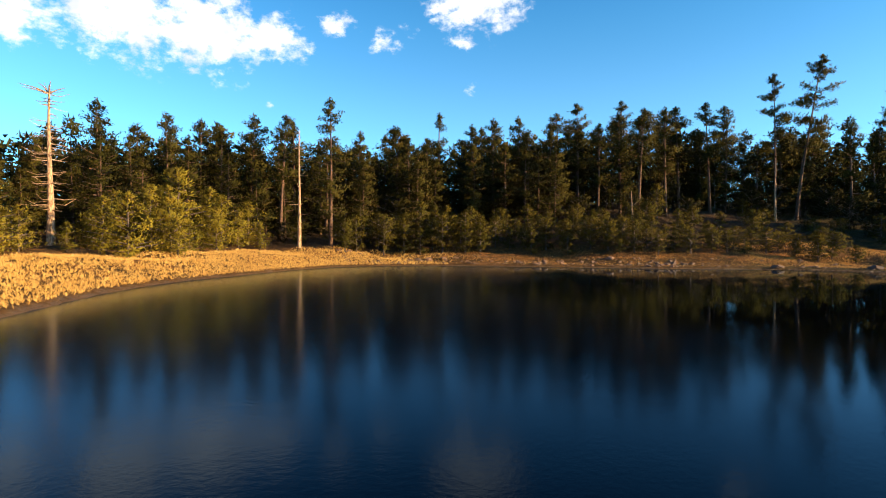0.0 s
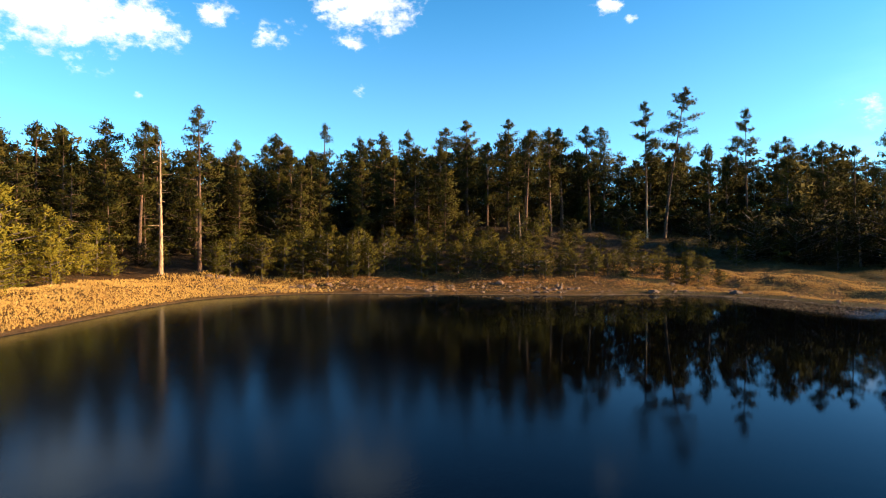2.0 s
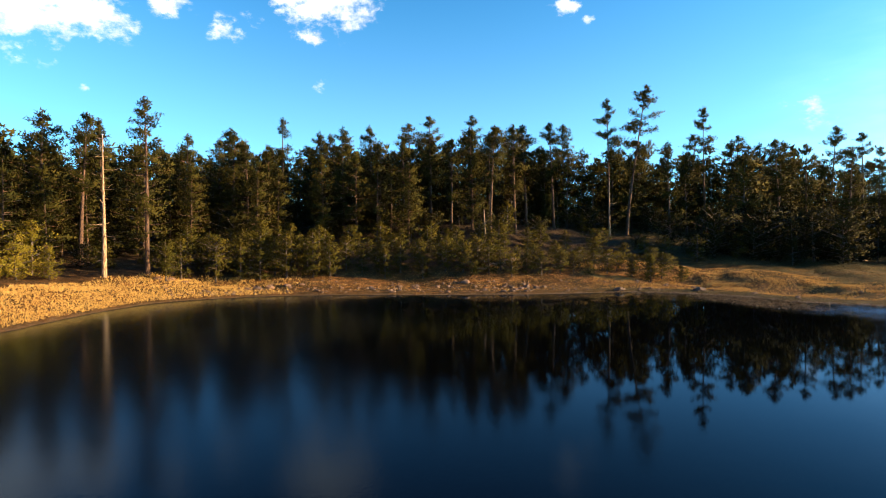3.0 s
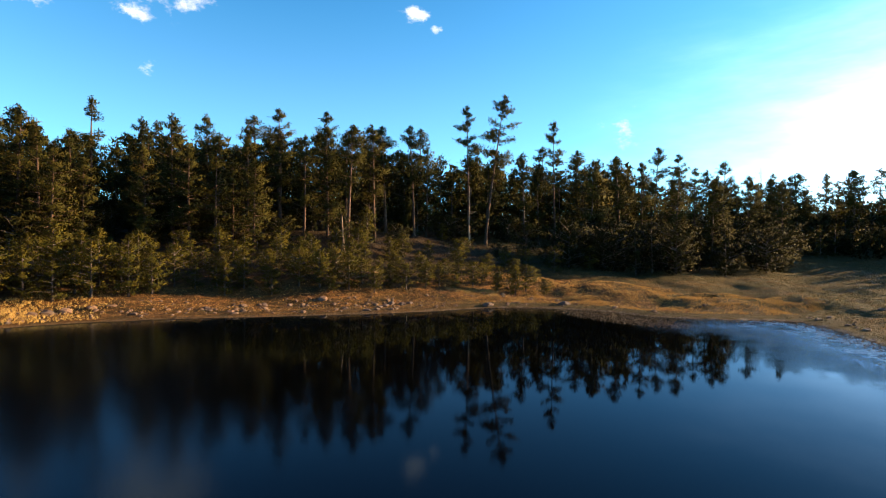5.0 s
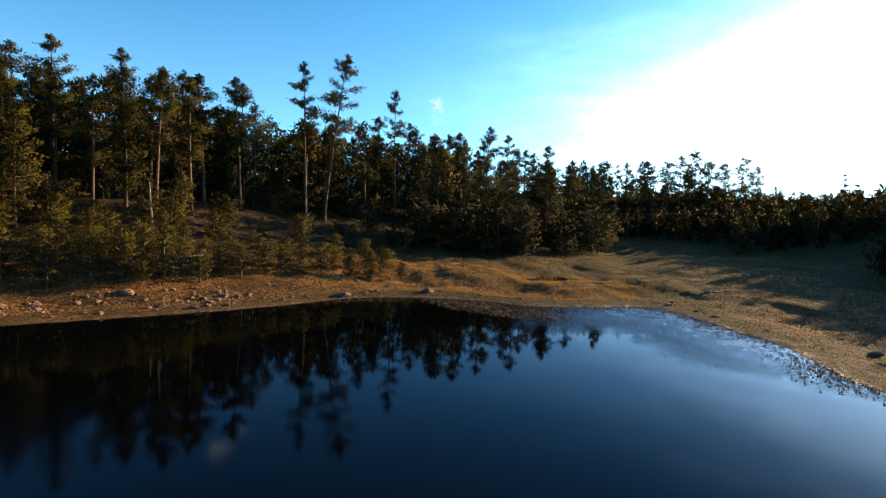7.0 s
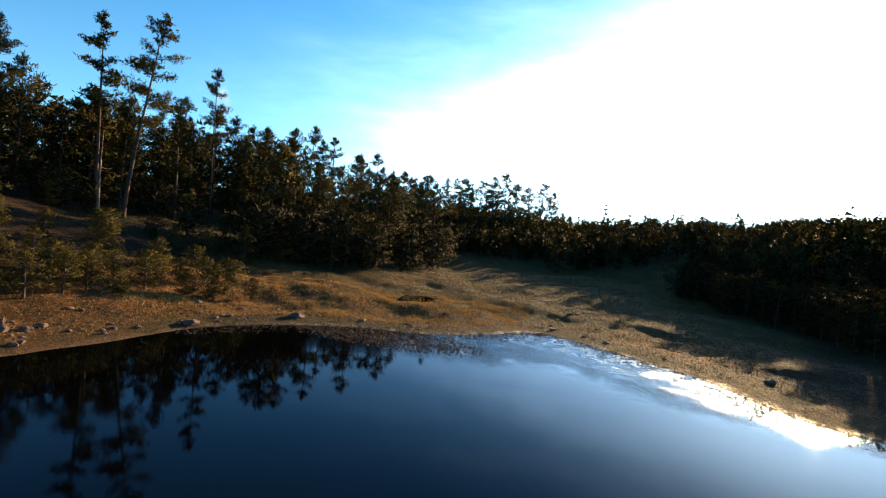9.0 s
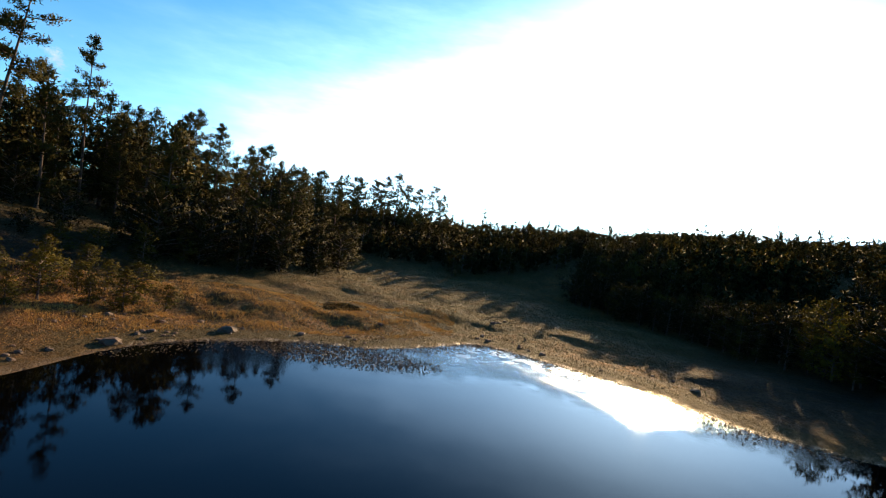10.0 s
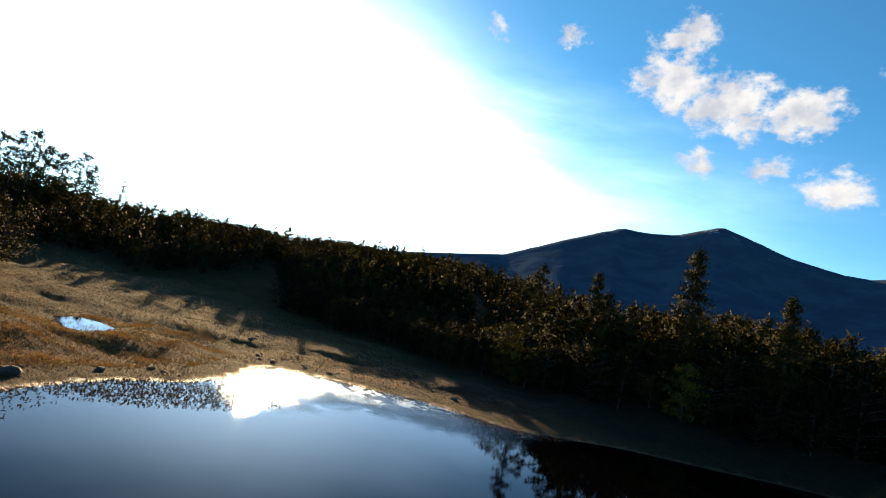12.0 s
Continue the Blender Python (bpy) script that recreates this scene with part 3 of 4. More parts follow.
# ---- trees ----
KINDS = {
    "full": conifer("pine_tree", "tall ponderosa pine with a full dark green crown", 11, 22, .10, 4.1, "column", 66, 21, 5, .56, PINE, BARK),
    "full_b": conifer("pine_tree", "tall ponderosa pine with a full dark green crown", 12, 22, .07, 4.7, "cone", 68, 21, 5, .56, PINE, BARK, gaps=.10),
    "full_c": conifer("pine_tree", "tall ponderosa pine with a broad uneven crown", 22, 22, .16, 4.6, "column", 62, 22, 5, .56, PINE, BARK, gaps=.25),
    "high": conifer("pine_tree", "tall ponderosa pine with a bare trunk and a high crown", 13, 24, .40, 3.7, "round", 58, 30, 5, .46, PINE, BARK, gaps=.32),
    "high_b": conifer("pine_tree", "tall ponderosa pine with a bare trunk and a high crown", 14, 24, .34, 3.4, "column", 60, 27, 5, .46, PINE, BARK, gaps=.36),
    "open": conifer("pine_tree", "slender ponderosa pine with a thin open crown", 15, 24, .22, 3.0, "cone", 66, 23, 5, .44, PINE, BARK, gaps=.40),
    "shaggy": conifer("pine_tree", "lone ponderosa pine with drooping shaggy branches", 27, 22, .20, 3.3, "column", 58, 22, 6, .42, PINE, BARK, gaps=.4, droop=.32),
    "leaning": conifer("pine_tree", "tall leaning ponderosa pine with layered tufts near the top", 23, 25, .44, 3.5, "column", 44, 32, 6, .42, PINE, BARK, lean=.115, gaps=.28, girth=.72),
    "layered": conifer("pine_tree", "tall straight ponderosa pine with layered tufts near the top", 24, 25, .42, 2.9, "column", 44, 28, 6, .42, PINE, BARK, gaps=.28, girth=.72),
    "young": conifer("young_pine", "bushy young pine with yellow-green needles down to the ground", 16, 5.5, .06, 1.85, "cone", 34, 12, 5, .31, YOUNG, BARK_DARK, droop=.02, category="young pine"),
    "young_b": conifer("young_pine", "bushy young pine with yellow-green needles down to the ground", 17, 5.5, .14, 2.0, "round", 32, 12, 5, .31, YOUNG, BARK_DARK, droop=.02, category="young pine"),
    "golden": conifer("young_pine", "broad young pine with sunlight painted into its olive-yellow needles down to the ground", 28, 5.5, .03, 2.4, "cone", 36, 13, 5, .33, SUNLIT_YOUNG, BARK_DARK, droop=.02, category="young pine"),
    "lone": conifer("pine_tree", "lone open-crowned pine on the far skyline", 29, 24, .42, 4.4, "round", 26, 16, 5, .85, PINE, BARK_DARK, gaps=.3),
    "juniper": conifer("juniper", "dense rounded dark juniper", 18, 4.5, .03, 2.4, "ball", 32, 12, 5, .36, SHADED_JUNIPER, BARK_DARK, droop=.0, category="juniper"),
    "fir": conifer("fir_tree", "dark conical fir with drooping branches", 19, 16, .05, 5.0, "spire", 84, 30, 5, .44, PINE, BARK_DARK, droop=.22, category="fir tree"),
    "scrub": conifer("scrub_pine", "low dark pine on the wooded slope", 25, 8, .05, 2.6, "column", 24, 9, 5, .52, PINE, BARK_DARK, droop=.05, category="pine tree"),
    "scrub_b": conifer("scrub_pine", "low dark pine on the wooded slope", 26, 8, .05, 2.7, "cone", 24, 9, 5, .52, SHADED_JUNIPER, BARK_DARK, droop=.05, category="pine tree"),
    "thin": conifer("pine_tree", "plain dark pine in the depth of the woods", 20, 20, .06, 4.8, "column", 36, 17, 4, .98, PINE, BARK_DARK),
    "thin_b": conifer("pine_tree", "plain dark pine in the depth of the woods", 21, 20, .06, 5.2, "cone", 36, 17, 4, .98, PINE, BARK_DARK, gaps=.1),
}
NOMINAL = {"full": 22, "full_b": 22, "full_c": 22, "high": 24, "high_b": 24, "open": 24, "shaggy": 22, "leaning": 25, "layered": 25, "scrub": 8, "scrub_b": 8, "young": 5.5, "young_b": 5.5, "golden": 5.5, "lone": 24, "juniper": 4.5, "fir": 16, "thin": 20, "thin_b": 20}
used = set()
taken = []


def plant(kind, x, y, height, spin=None, wide=None, group=""):
    """Stand a tree of that kind and height on the ground."""
    s = height / NOMINAL[kind]
    spin = random.uniform(0, 6.28) if spin is None else spin
    wide = s * random.uniform(.9, 1.15) * (1.25 if kind in ("young", "young_b") and height < 4.5 else 1.0) if wide is None else wide
    m = spot(x, y, spin, wide, s)
    taken.append((x, y))
    if kind in used:
        first = KINDS[kind].scale
        return copy_thing(KINDS[kind], m @ Matrix.Diagonal((1 / first.x, 1 / first.y, 1 / first.z, 1)))
    used.add(kind)
    ob = KINDS[kind]
    ob.matrix_basis = m
    return ob


def stand(rows):
    """Trees by kind, place and the height of their tops above the water."""
    for kind, x, y, top in rows:
        plant(kind, x, y, top - ground_height(x, y))


# pines that stand out along the north shore, from west to east
stand([("full", -62, 66, 22.8), ("full_b", -50, 78, 24.0), ("thin", -40, 96, 24.3), ("full", -46, 108, 25.4), ("thin_b", -31, 112, 25.5), ("open", -27, 98, 25.3),
       ("high", -26, 86, 23.6), ("shaggy", -16.3, 78.3, 24.2), ("full_b", -20, 92, 21.2), ("full", -9, 104, 25.4), ("open", -1, 109.6, 29.4), ("full", -11.6, 124.1, 30.0), ("full", 6, 112, 27.5)])
stand([("full_b", 9.4, 131.2, 31.0), ("full", 15.9, 101, 24.3), ("high", 26.5, 123.1, 32.8), ("full", 29, 121, 29.6), ("high_b", 37, 145, 35.0), ("high_b", 38.1, 114.1, 33.0),
       ("high", 43.5, 112.7, 30.4), ("full", 18, 116, 26.6), ("high", 68, 130.1, 35.8)])
plant("layered", 85, 99.7, 27.2, 2.2, .95)
plant("leaning", 62.3, 94.2, 28.6, radians(-20), 1.12)
plant("layered", 60.0, 97.0, 26.6, 1.0, 1.05)
stand([("full_c", 99.3, 119.9, 33.0), ("high", 133.1, 140.8, 38.4), ("full", 129.1, 120.1, 32.7), ("full", 112, 112, 30.0), ("high", 128.3, 106.4, 33.8), ("high_b", 131.8, 101.2, 31.5), ("full_c", 132.1, 89.2, 28.1), ("full", 129, 92, 26.0),
       ("full_b", 115.9, 67.5, 20.0), ("high_b", 118, 88, 25.2), ("high", 88.8, 85, 25.0), ("full_b", 86, 90, 24.7), ("high_b", 91.2, 81.5, 23.5), ("full_c", 93.3, 75.4, 21.9), ("full", 97, 70.5, 19.5), ("high", 112, 78, 22.0), ("full_c", 121.4, 77, 22.5), ("open", 86, 112, 28.5), ("full", 96, 104, 28.4)])


# young pines on and behind the west bank, sunlight in their needle colour
stand([("golden", -36, 45.4, 6.3), ("golden", -34.8, 49.5, 5.0), ("golden", -35.4, 55.7, 7.9), ("golden", -37.5, 57.5, 6.9), ("golden", -33.5, 61.4, 9.6), ("golden", -35.5, 63.5, 8.6), ("golden", -32.7, 66.4, 12.2),
       ("golden", -31.9, 73.3, 10.5), ("golden", -28.8, 79, 9.0), ("golden", -41, 48, 7.1), ("juniper", -40, 41, 6.0), ("juniper", -43, 53, 6.6), ("golden", -40, 66, 9.3), ("golden", -38, 74, 10.9), ("juniper", -25, 83, 6.1)])
# young pines and junipers behind the north shore
stand([("young", -13.4, 87.3, 9.0), ("young", -7.3, 83, 8.0), ("young", -3.5, 81.5, 9.3), ("young_b", -1.6, 80.5, 6.8), ("young", .5, 83, 8.9), ("young", 4.4, 84, 8.7), ("young_b", 8, 84, 6.8), ("young", 11.3, 83, 7.0), ("young_b", 15.2, 83, 7.0),
       ("young", 20.5, 84.5, 8.6), ("young", 23.1, 82.5, 8.2), ("young_b", 23.6, 77, 6.0), ("young_b", 27.5, 75.7, 5.6), ("young", 30, 77, 6.8), ("young_b", 33, 73.5, 5.5), ("young_b", 36, 72.6, 5.5), ("young_b", 39.2, 72.2, 5.3)])
stand([("young", 47.2, 73.6, 5.9), ("young_b", 51.6, 73.2, 5.2), ("juniper", 63.4, 79.2, 6.8), ("juniper", 57, 84, 7.3), ("juniper", 66, 87, 9.6), ("juniper", 60, 97, 11.3), ("juniper", 69, 96, 12.6), ("juniper", 73, 101, 12.3), ("young", 44, 76, 6.8),
       ("young_b", 34, 76.5, 6.3), ("young", 26, 78.5, 7.2), ("young_b", 18, 80, 6.5), ("young", 29, 80, 8.0), ("young_b", 13, 81.5, 6.3)])


def clear(x, y, gap):
    return all((x - a) ** 2 + (y - b) ** 2 > gap * gap for a, b in taken)


def glade(x, y):
    """The open slope in front of the tall leaning pine, up to the pine behind the clearing, and the gap before the bleached dead pine."""
    if x < 0:
        return math.hypot(x, y) < 84 and abs(math.degrees(math.atan2(x, y)) + 36.2) < 3.2
    return (40 < x < 64 and 74 < y < 98) or (64 <= x < 86 and 80 < y < 100 and abs((y - 80) - (x - 64) * .9) < 7)


def scatter(count, box, gap, kinds, low, high, test, tries=7000):
    """Fill a stretch of land with trees; test takes x, y, distance from the shore and bearing from the pond's middle."""
    made = 0
    xs, ys = np.random.uniform(box[0], box[2], tries), np.random.uniform(box[1], box[3], tries)
    fits = test(xs, ys, shore_distance(xs, ys), np.degrees(np.arctan2(xs - 15, ys - 32)) % 360)
    for x, y in zip(xs[fits], ys[fits]):
        if made >= count:
            break
        if clear(x, y, gap) and not (high > 6 and glade(x, y)):
            plant(random.choice(kinds), float(x), float(y), random.uniform(low, high))
            made += 1


scatter(40, (-60, 84, 20, 118), 4.0, ["full", "full_b", "full_c", "full_b"], 13, 20.5, lambda x, y, d, a: (d > 24) & (d < 46))
scatter(14, (20, 84, 66, 118), 5.0, ["high", "high_b", "full"], 15, 21, lambda x, y, d, a: (d > 30) & (d < 46))
scatter(22, (70, 84, 116, 112), 4.0, ["full", "full_b", "full_c"], 12, 19, lambda x, y, d, a: y > edge_north(x) + 15)
scatter(46, (-85, 30, -24, 104), 3.8, ["full", "full_b", "full_c", "full_b"], 10, 16, lambda x, y, d, a: (d > 17) & (d < 44) & (a > 270))
scatter(40, (-130, 40, -40, 130), 4.5, ["thin", "thin_b"], 12, 17, lambda x, y, d, a: (d > 44) & (d < 84) & (a > 280))
scatter(110, (-100, 60, 130, 160), 4.0, ["thin", "thin_b"], 13, 19, lambda x, y, d, a: (d > 40) & (d < 76) & ((a > 305) | (a < 52)))
scatter(20, (-16, 68, 8, 90), 2.2, ["young", "young", "young_b"], 4.0, 6.4, lambda x, y, d, a: (d > 8.5) & (d < 15))
scatter(16, (8, 68, 28, 90), 2.2, ["young", "young", "young_b"], 3.0, 4.8, lambda x, y, d, a: (d > 9) & (d < 16))
scatter(24, (22, 64, 50, 80), 2.0, ["young", "young_b", "young_b"], 2.2, 3.6, lambda x, y, d, a: (d > 8) & (d < 13))
scatter(26, (-70, 72, 66, 110), 2.8, ["young", "young_b", "young"], 2.6, 4.6, lambda x, y, d, a: (d > 14) & (d < 25) & ((a > 322) | (a < 48)))
scatter(70, (-70, 72, 70, 130), 2.6, ["young", "juniper", "scrub", "scrub"], 3.0, 7.5, lambda x, y, d, a: (d > 26) & (d < 50) & ((a > 318) | (a < 62)))
scatter(26, (-80, 20, -26, 90), 2.8, ["golden", "golden", "young_b"], 3.5, 7, lambda x, y, d, a: (d > 9) & (d < 26) & (a > 262))
# junipers and pines on the north-east corner of the meadow
scatter(50, (68, 60, 118, 100), 2.5, ["juniper", "juniper", "scrub_b"], 4.5, 8.0, lambda x, y, d, a: (y > edge_north(x)) & (y < edge_north(x) + 17))
# the wooded rise east of the meadow
scatter(40, (116, 74, 200, 130), 4.0, ["thin", "thin_b", "full_b"], 11, 17, lambda x, y, d, a: y > edge_north(x))
scatter(70, (118, 0, 160, 95), 3.3, ["scrub", "scrub_b"], 4, 7.5, lambda x, y, d, a: (x > np.interp(y, [0, 20, 45, 62, 90], [134, 128, 124, 124, 122])) & (y < edge_north(x) + 6) & (y > edge_south(x)))
# south-east bank: thick young pines, a few firs behind
stand([("fir", 42.5, -12.5, 24.5), ("fir", 30.5, -13.5, 19.5), ("fir", 56, -10, 19.5), ("full_b", 66, -8, 19.7), ("lone", 134.5, -16.2, 22.4)])
# taller pines that break the eastern skyline
stand([("lone", 234, 109, 33.1), ("thin_b", 176, 63.3, 30.3), ("high", 172, 66.5, 28.6), ("thin", 179.5, 60.5, 27.6), ("thin_b", 168, 69.5, 26.8), ("thin_b", 187, 52.7, 29.2), ("thin", 184, 56.5, 27.4), ("thin_b", 191, 49.5, 26.6), ("thin", 163, 73, 26.3), ("lone", 297, 31.5, 32.6), ("lone", 224, 7, 26.0), ("lone", 227, 4, 24.9), ("lone", 221.6, -23, 25.8),
       ("lone", 247, 82.5, 34.1), ("full", 240, 90, 31.2), ("lone", 170, 76, 27.0), ("full_b", 160, 78, 26.0), ("full_c", 150, 82, 25.1), ("lone", 212, 74, 29.9)])
scatter(46, (14, -45, 60, 10), 2.0, ["golden", "young_b", "scrub_b", "juniper"], 4, 7.5, lambda x, y, d, a: (y < edge_south(x)) & (y > edge_south(x) - 8))
scatter(130, (52, -20, 122, 30), 1.8, ["scrub", "young_b", "scrub_b", "juniper"], 3.6, 5.4, lambda x, y, d, a: (y < edge_south(x)) & (y > edge_south(x) - 11))
scatter(46, (10, -60, 58, 10), 2.7, ["scrub", "scrub_b"], 8.5, 12.5, lambda x, y, d, a: (y < edge_south(x) - 5) & (y > edge_south(x) - 24))
scatter(30, (58, -70, 150, 20), 3.0, ["scrub", "scrub_b"], 4.0, 6.5, lambda x, y, d, a: (y < edge_south(x) - 10) & (y > edge_south(x) - 45))
scatter(70, (86, -10, 130, 22), 2.5, ["scrub", "scrub_b"], 5.0, 6.8, lambda x, y, d, a: (y < edge_south(x) - 3 + 4 * smooth(x, 100, 106)) & (y > edge_south(x) - 17))
scatter(34, (66, -8, 92, 13), 2.0, ["scrub_b", "golden", "scrub"], 5.0, 7.0, lambda x, y, d, a: (y < edge_south(x) - 1) & (y > edge_south(x) - 10))
# unseen woods behind the walk's start and beyond the west bank, added for reflections
scatter(24, (-90, -80, 30, 40), 7.0, ["thin", "thin_b", "young"], 8, 14, lambda x, y, d, a: (d > 12) & (d < 70) & (a > 184))


# ---- dead trees ----
def dead_tree(label, x, y, height, girth, twigs, seed, lean=0.0, fork=False, low=.12):
    rng = np.random.default_rng(seed)
    tree = tagged(new("dead_tree"), label, "dead tree")
    zs = [-.3, .3, height * .25, height * .5, height * .75, height]
    v, f = tube([(lean * z, .12 * math.sin(z * .35), z) for z in zs], [girth * (1.2 - .1 * i) * (1 - .72 * max(z, 0) / height) for i, z in enumerate(zs)], 9)
    part("trunk", mesh_of("trunk", v, f, DEADWOOD, True), tree)
    for _ in range(twigs):
        z = height * rng.uniform(low, .98)
        t, r = rng.uniform(0, 6.28), rng.uniform(.6, 2.5) * (1.15 - .5 * z / height) * (height / 15)
        p = np.array([lean * z, 0, z])
        o = np.array([math.cos(t), math.sin(t), 0])
        v, f = tube([p, p + o * r * .55 + (0, 0, -.05 * r), p + o * r + (0, 0, rng.uniform(-.25, .3) * r)], [.05, .034, .012], 4)
        part("branch", mesh_of("branch", v, f, DEADWOOD), tree)
    if fork:
        for t, r, up in ((3.3, 3.4, 1.9), (2.9, 1.6, 2.4), (.2, 1.8, 1.3), (5.5, 1.1, 2.2), (3.7, 2.6, .8)):
            o = np.array([math.cos(t), math.sin(t), 0])
            p = np.array([lean * height, 0, height * .95])
            v, f = tube([p, p + o * r * .45 + (0, 0, up * .35), p + o * r + (0, 0, up * .6)], [.11, .07, .02], 5)
            part("branch", mesh_of("branch", v, f, DEADWOOD), tree)
    tree.matrix_basis = spot(x, y)
    return tree


dead_tree("bleached dead pine with broken twigs and forked top", -48.0, 65.5, 22.2 - ground_height(-48.0, 65.5), .46, 120, 31, fork=True, low=.22)
dead_tree("pale barkless snag with few broken branches on the bank", -20.5, 76.4, 19.0 - ground_height(-20.5, 76.4), .27, 18, 32, lean=.004, low=.25)
dead_tree("short pale broken snag among young pines", 30.0, 84.5, 6.0, .24, 3, 33, lean=-.05)
dead_tree("thin pale dead trunk beside the tall pines", 58.7, 94.6, 11.0, .20, 5, 34, lean=-.01)
dead_tree("tall pale dead trunk among dark pines", 172, 101, 31 - ground_height(172, 101), .30, 14, 35, low=.5)


# ---- rocks along the shore ----
def rock_mesh(seed):
    rng = np.random.default_rng(seed)
    bm = bmesh.new()
    bmesh.ops.create_icosphere(bm, subdivisions=2, radius=1.0)
    for v in bm.verts:
        q = v.co * 1.3 + Vector((seed * 3.1, 0, 0))
        v.co *= .82 + .42 * noise.noise(q) + .12 * noise.noise(q * 2.7)
        v.co.z = max(v.co.z * .62, -.35)
    me = bpy.data.meshes.new("rock")
    bm.to_mesh(me)
    bm.free()
    me.materials.append(ROCK)
    return me


ROCKS = [rock_mesh(k) for k in range(6)]


def rock(x, y, size, flat=1.0, label="brown weathered rock on the muddy shore"):
    ob = tagged(new("rock", random.choice(ROCKS)), label, "rock", "rocks along the shore")
    ob.matrix_basis = Matrix.LocRotScale((x, y, ground_height(x, y) + size * .12), Euler((random.uniform(-.2, .2), random.uniform(-.2, .2), random.uniform(0, 6.3))),
                                         (size * random.uniform(.8, 1.4), size * random.uniform(.7, 1.1), size * flat * random.uniform(.7, 1.1)))


def along_shore(t):
    """A point of the shoreline and its outward way; t runs over the outline's points."""
    i = t * len(LINE) / len(POND)
    a, b = LINE[int(i) % len(LINE)], LINE[(int(i) + 1) % len(LINE)]
    p = a + (b - a) * (i % 1)
    o = np.array([-(b - a)[1], (b - a)[0]])
    return p, o / np.linalg.norm(o)


for _ in range(280):
    t = random.uniform(8.5, 19.0) if random.random() < .88 else random.uniform(19, 28)
    p, o = along_shore(t)
    d = random.uniform(1.0, 7.5)
    rock(p[0] + o[0] * d, p[1] + o[1] * d, random.choice([.12, .13, .16, .2, .2, .24, .3, .40]))
for x, y, s in ((-15, 77, .7), (-13.6, 77.4, .6), (-12, 77, .5), (-3.4, 74.5, .9), (-2, 74.8, .7), (-4.6, 74.2, .6), (0, 75, .55), (28.7, 66.8, .6), (29.8, 66.2, .5), (27.6, 66.0, .5), (31, 66.5, .45),
                (22, 70.5, .7), (38.5, 61.6, .8), (46.5, 57.6, .75), (70, 35.3, .45), (70.9, 34.6, .4), (72.2, 33.8, .3)):
    rock(x, y, s, .8, "larger brown boulder half sunk in the shore")


def fallen_log(x, y, length, radius, turn, label="pale weathered log lying on the shore"):
    log = tagged(new("fallen_log"), label, "log")
    n = 7
    v, f = tube([((k / n - .5) * length, .05 * math.sin(k * 1.3), .02 * math.sin(k * 2.1)) for k in range(n + 1)], [radius * (1.1 - .4 * k / n) for k in range(n + 1)], 8)
    part("trunk", mesh_of("trunk", v, f, DEADWOOD, True), log)
    for k in range(4):
        p = np.array([(random.uniform(-.4, .45)) * length, 0, radius * .5])
        q = p + np.array([random.uniform(.1, .5), random.uniform(-.5, .5), random.uniform(.25, .6)])
        v, f = tube([p, (p + q) / 2 + .04, q], [radius * .3, radius * .2, .012], 4)
        part("branch", mesh_of("branch", v, f, DEADWOOD), log)
    log.matrix_basis = Matrix.LocRotScale((x, y, ground_height(x, y) + radius * .7), Euler((random.uniform(0, 6), 0, turn)), None)


for x, y, l, r, t in ((27.5, 75.0, 3.6, .16, -.3), (30.5, 75.8, 2.6, .13, .4), (25.2, 73.2, 2.2, .12, -.7), (36.5, 73.0, 2.0, .10, .2), (-25.6, 26.5, 1.9, .13, .5), (47.0, 68.5, 2.4, .10, .9), (88, 70.5, 4.2, .16, -.2)):
    fallen_log(x, y, l, r, t)


def brush_pile(x, y, size):
    rng = np.random.default_rng(61)
    heap = Soup()
    for _ in range(130):
        t, r = rng.uniform(0, 6.28), size * rng.uniform(0, 1) ** .6
        p = np.array([r * math.cos(t), r * math.sin(t), (1 - r / size) * size * .42])
        w = rng.normal(0, 1, 3) * np.array([1, 1, .3])
        w *= .45 * size / np.linalg.norm(w)
        heap.add(*tube([p - w, p + rng.normal(0, .05, 3), p + w], [.02, .035, .012], 3))
    ob = tagged(new("brush_heap", mesh_of("brush_heap", heap.verts, heap.faces, BARK_DARK)), "dark heap of dead brush at the edge of the young pines", "brush heap", kind="stuff")
    ob.matrix_basis = spot(x, y, 0, 1, 1, .05)


brush_pile(24.5, 75.2, 2.1)
stone = tagged(new("standing_stone", ROCKS[2]), "small pale upright stone among the shore rocks", "stone")
stone.matrix_basis = Matrix.LocRotScale((29.2, 67.4, ground_height(29.2, 67.4) + .25), Euler((.1, .05, .4)), (.20, .17, .75))


def puddle(x, y, long, wide, turn):
    bm = bmesh.new()
    ring = []
    for k in range(28):
        t = 2 * math.pi * k / 28
        r = 1 + .22 * math.sin(2 * t + 1) + .16 * math.sin(3 * t + .4) + .10 * math.sin(5 * t)
        p = Vector((long * r * math.cos(t), wide * r * math.sin(t), 0))
        p.rotate(Euler((0, 0, turn)))
        ring.append(bm.verts.new((x + p.x, y + p.y, PUDDLE_LEVEL)))
    bm.faces.new(ring)
    me = bpy.data.meshes.new("puddle")
    bm.to_mesh(me)
    bm.free()
    me.materials.append(WATER)
    tagged(new("puddle_water", me), "shallow puddle in a hollow of the meadow", "puddle", kind="structure")


puddle(65.5, 53, 3.6, 2.6, .1)


# ---- grasses and weeds ----
def noise_field(x, y):
    return .5 + .5 * np.sin(x * .55 + 1.7 * np.sin(y * .31)) * np.sin(y * .47 + 1.1 * np.sin(x * .23))


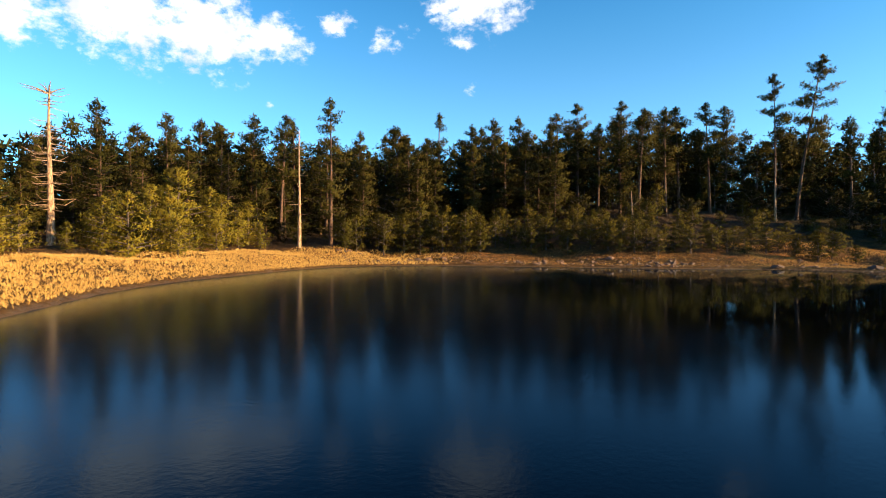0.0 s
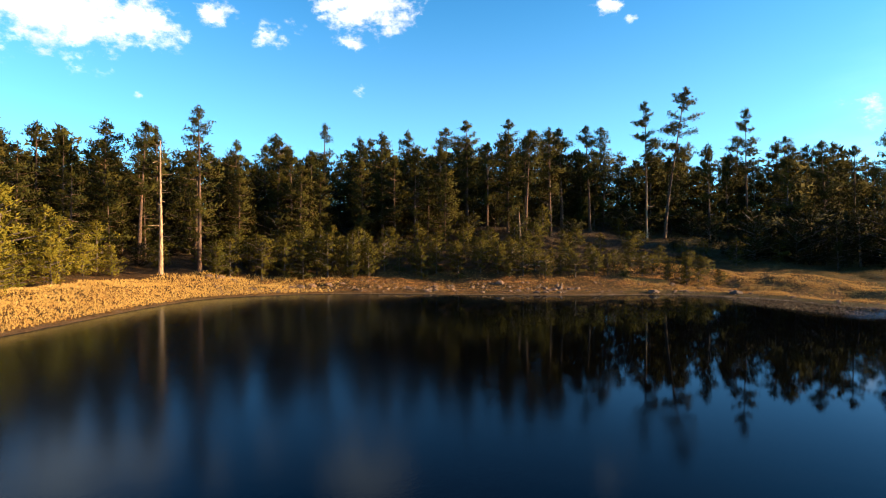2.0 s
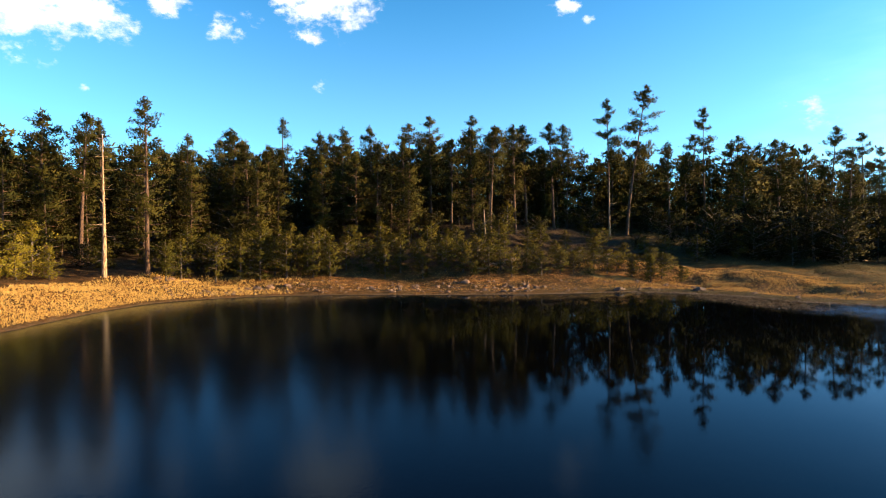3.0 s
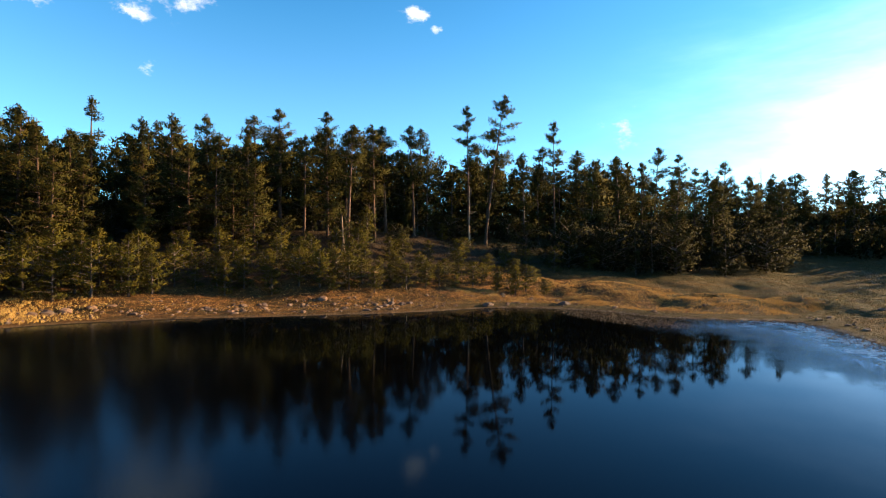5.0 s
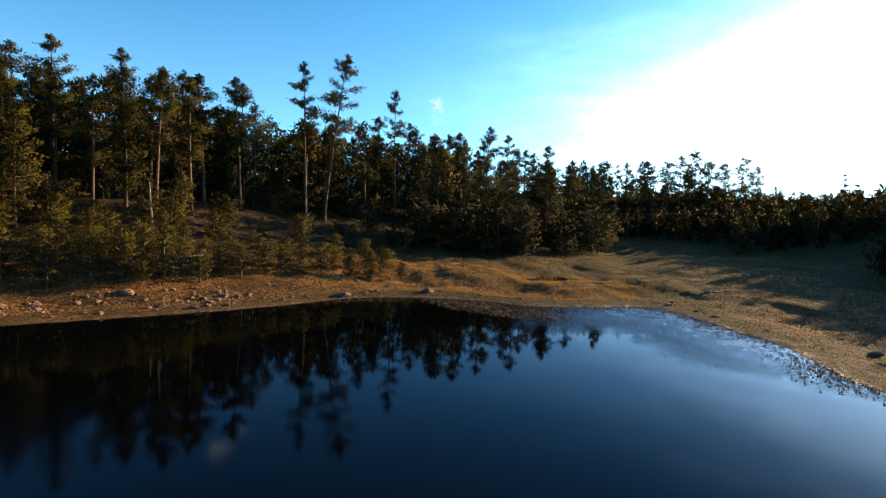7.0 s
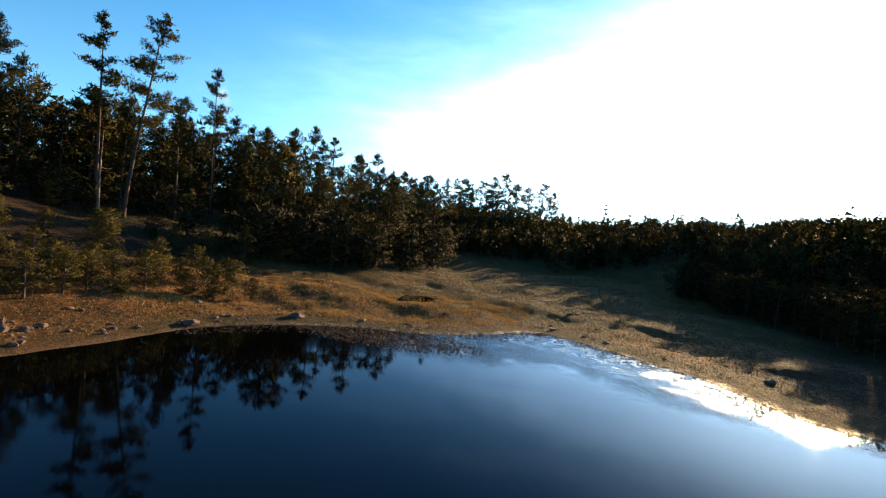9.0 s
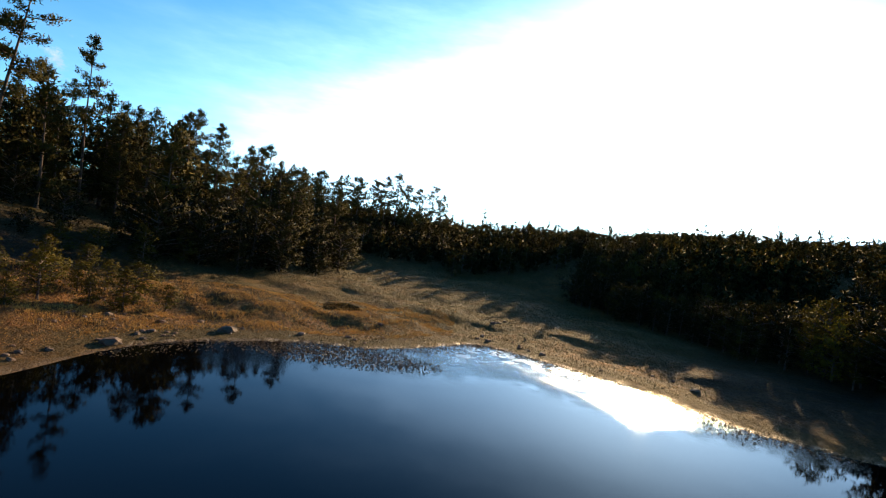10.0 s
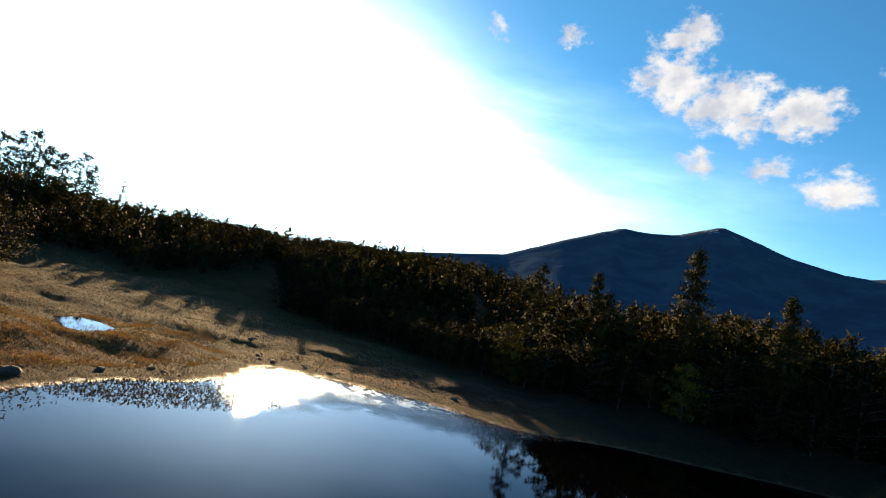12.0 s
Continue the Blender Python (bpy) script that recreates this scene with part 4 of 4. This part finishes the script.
def tufts(name, label, category, count, box, test, mat, size, blades_each, seed, lift=0.0, on_water=False, slim=.09):
    rng = np.random.default_rng(seed)
    x, y = rng.uniform(box[0], box[2], count * 4), rng.uniform(box[1], box[3], count * 4)
    ok = test(x, y, shore_distance(x, y), rng)
    x, y = x[ok][:count], y[ok][:count]
    z = np.zeros(len(x)) + lift if on_water else heights(x, y) - .03
    axis = np.tile(np.array([[0, 0, 1.0]]), (len(x), 1))
    v, f = blades(rng, np.stack([x, y, z], 1), axis, blades_each, size, size * slim, .42)
    tagged(new(name, mesh_of(name, v, f, mat)), label, category, kind="stuff")


tufts("bank_grass", "dry golden bunch grass on the west bank", "grass", 13000, (-42, 16, 2, 84), lambda x, y, d, r: (d > .4) & (d < 11) & (x < 2 - 16 * r.random(len(x)) ** 1.5), STRAW, .30, 6, 41, slim=.05)
tufts("bunch_grass", "bright golden bunch grass in thick clumps on the west bank", "grass", 4200, (-40, 20, -4, 82), lambda x, y, d, r: (d > 1.0) & (d < 12) & (noise_field(x * 2, y * 2) > r.random(len(x))), STRAW, .28, 9, 45, slim=.06)
tufts("shore_grass", "sparse dry grass on the north shore", "grass", 6500, (-20, 55, 75, 84), lambda x, y, d, r: (d > 2.2) & (d < 11) & (r.random(len(x)) < .8), MEADOW_STRAW, .15, 5, 42)
tufts("meadow_grass", "short dry golden meadow grass", "grass", 15000, (38, 40, 72, 76), lambda x, y, d, r: (d > 3.0) & (d < 20) & (noise_field(x * 1.7, y * 1.7) ** 1.5 > r.random(len(x)) * .9), MEADOW_STRAW, .20, 4, 43)
tufts("lawn_grass", "short olive-brown grass over the far meadow", "grass", 12000, (46, 18, 118, 72), lambda x, y, d, r: (d > 1.0) & (d < 50) & (noise_field(x * 1.3, y * 1.3) > r.random(len(x)) * .9), LAWN, .20, 4, 46)


def pond_weed():
    """Floating leaves and sedge stubble along the east shore."""
    rng = np.random.default_rng(44)
    x, y = rng.uniform(36, 62, 60000), rng.uniform(6, 64, 60000)
    d = shore_distance(x, y)
    ok = (d < .4) & (d > -3.2 * rng.random(len(x)) ** 2.4 - .15) & (noise_field(x, y) > rng.random(len(x)) * .9 - .25)
    mat = ((x - 44.6) / 3.6) ** 2 + ((y - 48.5) / 8.5) ** 2 < rng.random(len(x)) ** .7
    ok |= mat & (d < .3)
    x, y = x[ok][:9000], y[ok][:9000]
    c = np.stack([x, y, rng.uniform(.004, .05, len(x))], 1)
    t = rng.uniform(0, 6.28, len(x))
    axis = np.stack([np.cos(t), np.sin(t), np.full(len(x), .12)], 1)
    v, f = blades(rng, c, axis, 3, .15, .04, .35)
    v[:, 2] = np.clip(v[:, 2], .004, .12)
    tagged(new("pond_weed", mesh_of("pond_weed", v, f, WEED)), "brown floating weed and sedge in the shallows along the east shore", "water weed", kind="stuff")


pond_weed()


# ---- far woods ----
def woods(name, label, seed, place, low, high, per, size, mat):
    """Many simple conifer crowns joined into one; place gives x and y."""
    rng = np.random.default_rng(seed)
    x, y = place(rng)
    z, h = heights(x, y), rng.uniform(low, high, len(x))
    u, t = rng.random((len(x), per)), rng.uniform(0, 6.28, (len(x), per))
    w = .19 * h[:, None] * (1 - u ** 2.5) * (1 - .4 * u) * rng.uniform(.3, 1, (len(x), per))
    c = np.stack([x[:, None] + w * np.cos(t), y[:, None] + w * np.sin(t), z[:, None] + h[:, None] * (.04 + .88 * u)], -1).reshape(-1, 3)
    ax = np.stack([np.cos(t) * .6, np.sin(t) * .6, np.full(t.shape, .5)], -1).reshape(-1, 3)
    v, f, soft = blades(rng, c, ax, 2, size, size * .27, .6, ax * .9 + np.array([0, 0, .3]))
    tagged(new(name, mesh_of(name, v, f, mat, normals=soft)), label, "woods", kind="stuff")


def ring(count, inner, outer, start, end, nearest):
    def place(rng):
        r, a = inner + (outer - inner) * rng.random(count) ** 1.7, np.radians(rng.uniform(start, end, count))
        x, y = 15 + r * np.sin(a), 32 + r * np.cos(a)
        keep = shore_distance(x, y) > nearest
        return x[keep], y[keep]
    return place


def slope(count, box, test):
    def place(rng):
        x, y = rng.uniform(box[0], box[2], count), rng.uniform(box[1], box[3], count)
        keep = test(x, y)
        return x[keep], y[keep]
    return place


woods("far_woods", "distant dark pine woods on the rising land", 9, ring(1500, 100, 700, -75, 56, 72), 13, 21, 42, 1.4, PINE)
woods("far_woods", "distant low pine woods along the eastern skyline", 10, ring(1500, 150, 900, 56, 200, 110), 6, 9, 40, .95, PINE)
woods("slope_woods", "thick low pines covering the eastern slope", 11, slope(1800, (116, -20, 230, 100), lambda x, y: (x > np.interp(y, [0, 20, 45, 62, 90], [138, 132, 127, 126, 124])) & (y < edge_north(x) + 10) & (y > edge_south(x) - 4)), 3, 6.5, 30, .80, SHADED_JUNIPER)
woods("slope_woods", "thick dark pines behind the south-eastern bank", 12, slope(900, (16, -100, 60, 0), lambda x, y: (y < edge_south(x) - 9) & (y > edge_south(x) - 85)), 5, 10.5, 34, 1.05, PINE)
woods("slope_woods", "low pines and scrub over the south-eastern hillside", 13, slope(1900, (58, -100, 210, 20), lambda x, y: (y < edge_south(x) - 8 + 10 * smooth(x, 108, 120)) & (y > edge_south(x) - 85)), 3, 6.5, 30, .78, SHADED_JUNIPER)
woods("slope_woods", "dark pines along the crest of the south-eastern hill", 14, slope(900, (98, -60, 190, 5), lambda x, y: (y < edge_south(x) - 16) & (y > edge_south(x) - 42)), 4.5, 7, 44, .8, PINE)
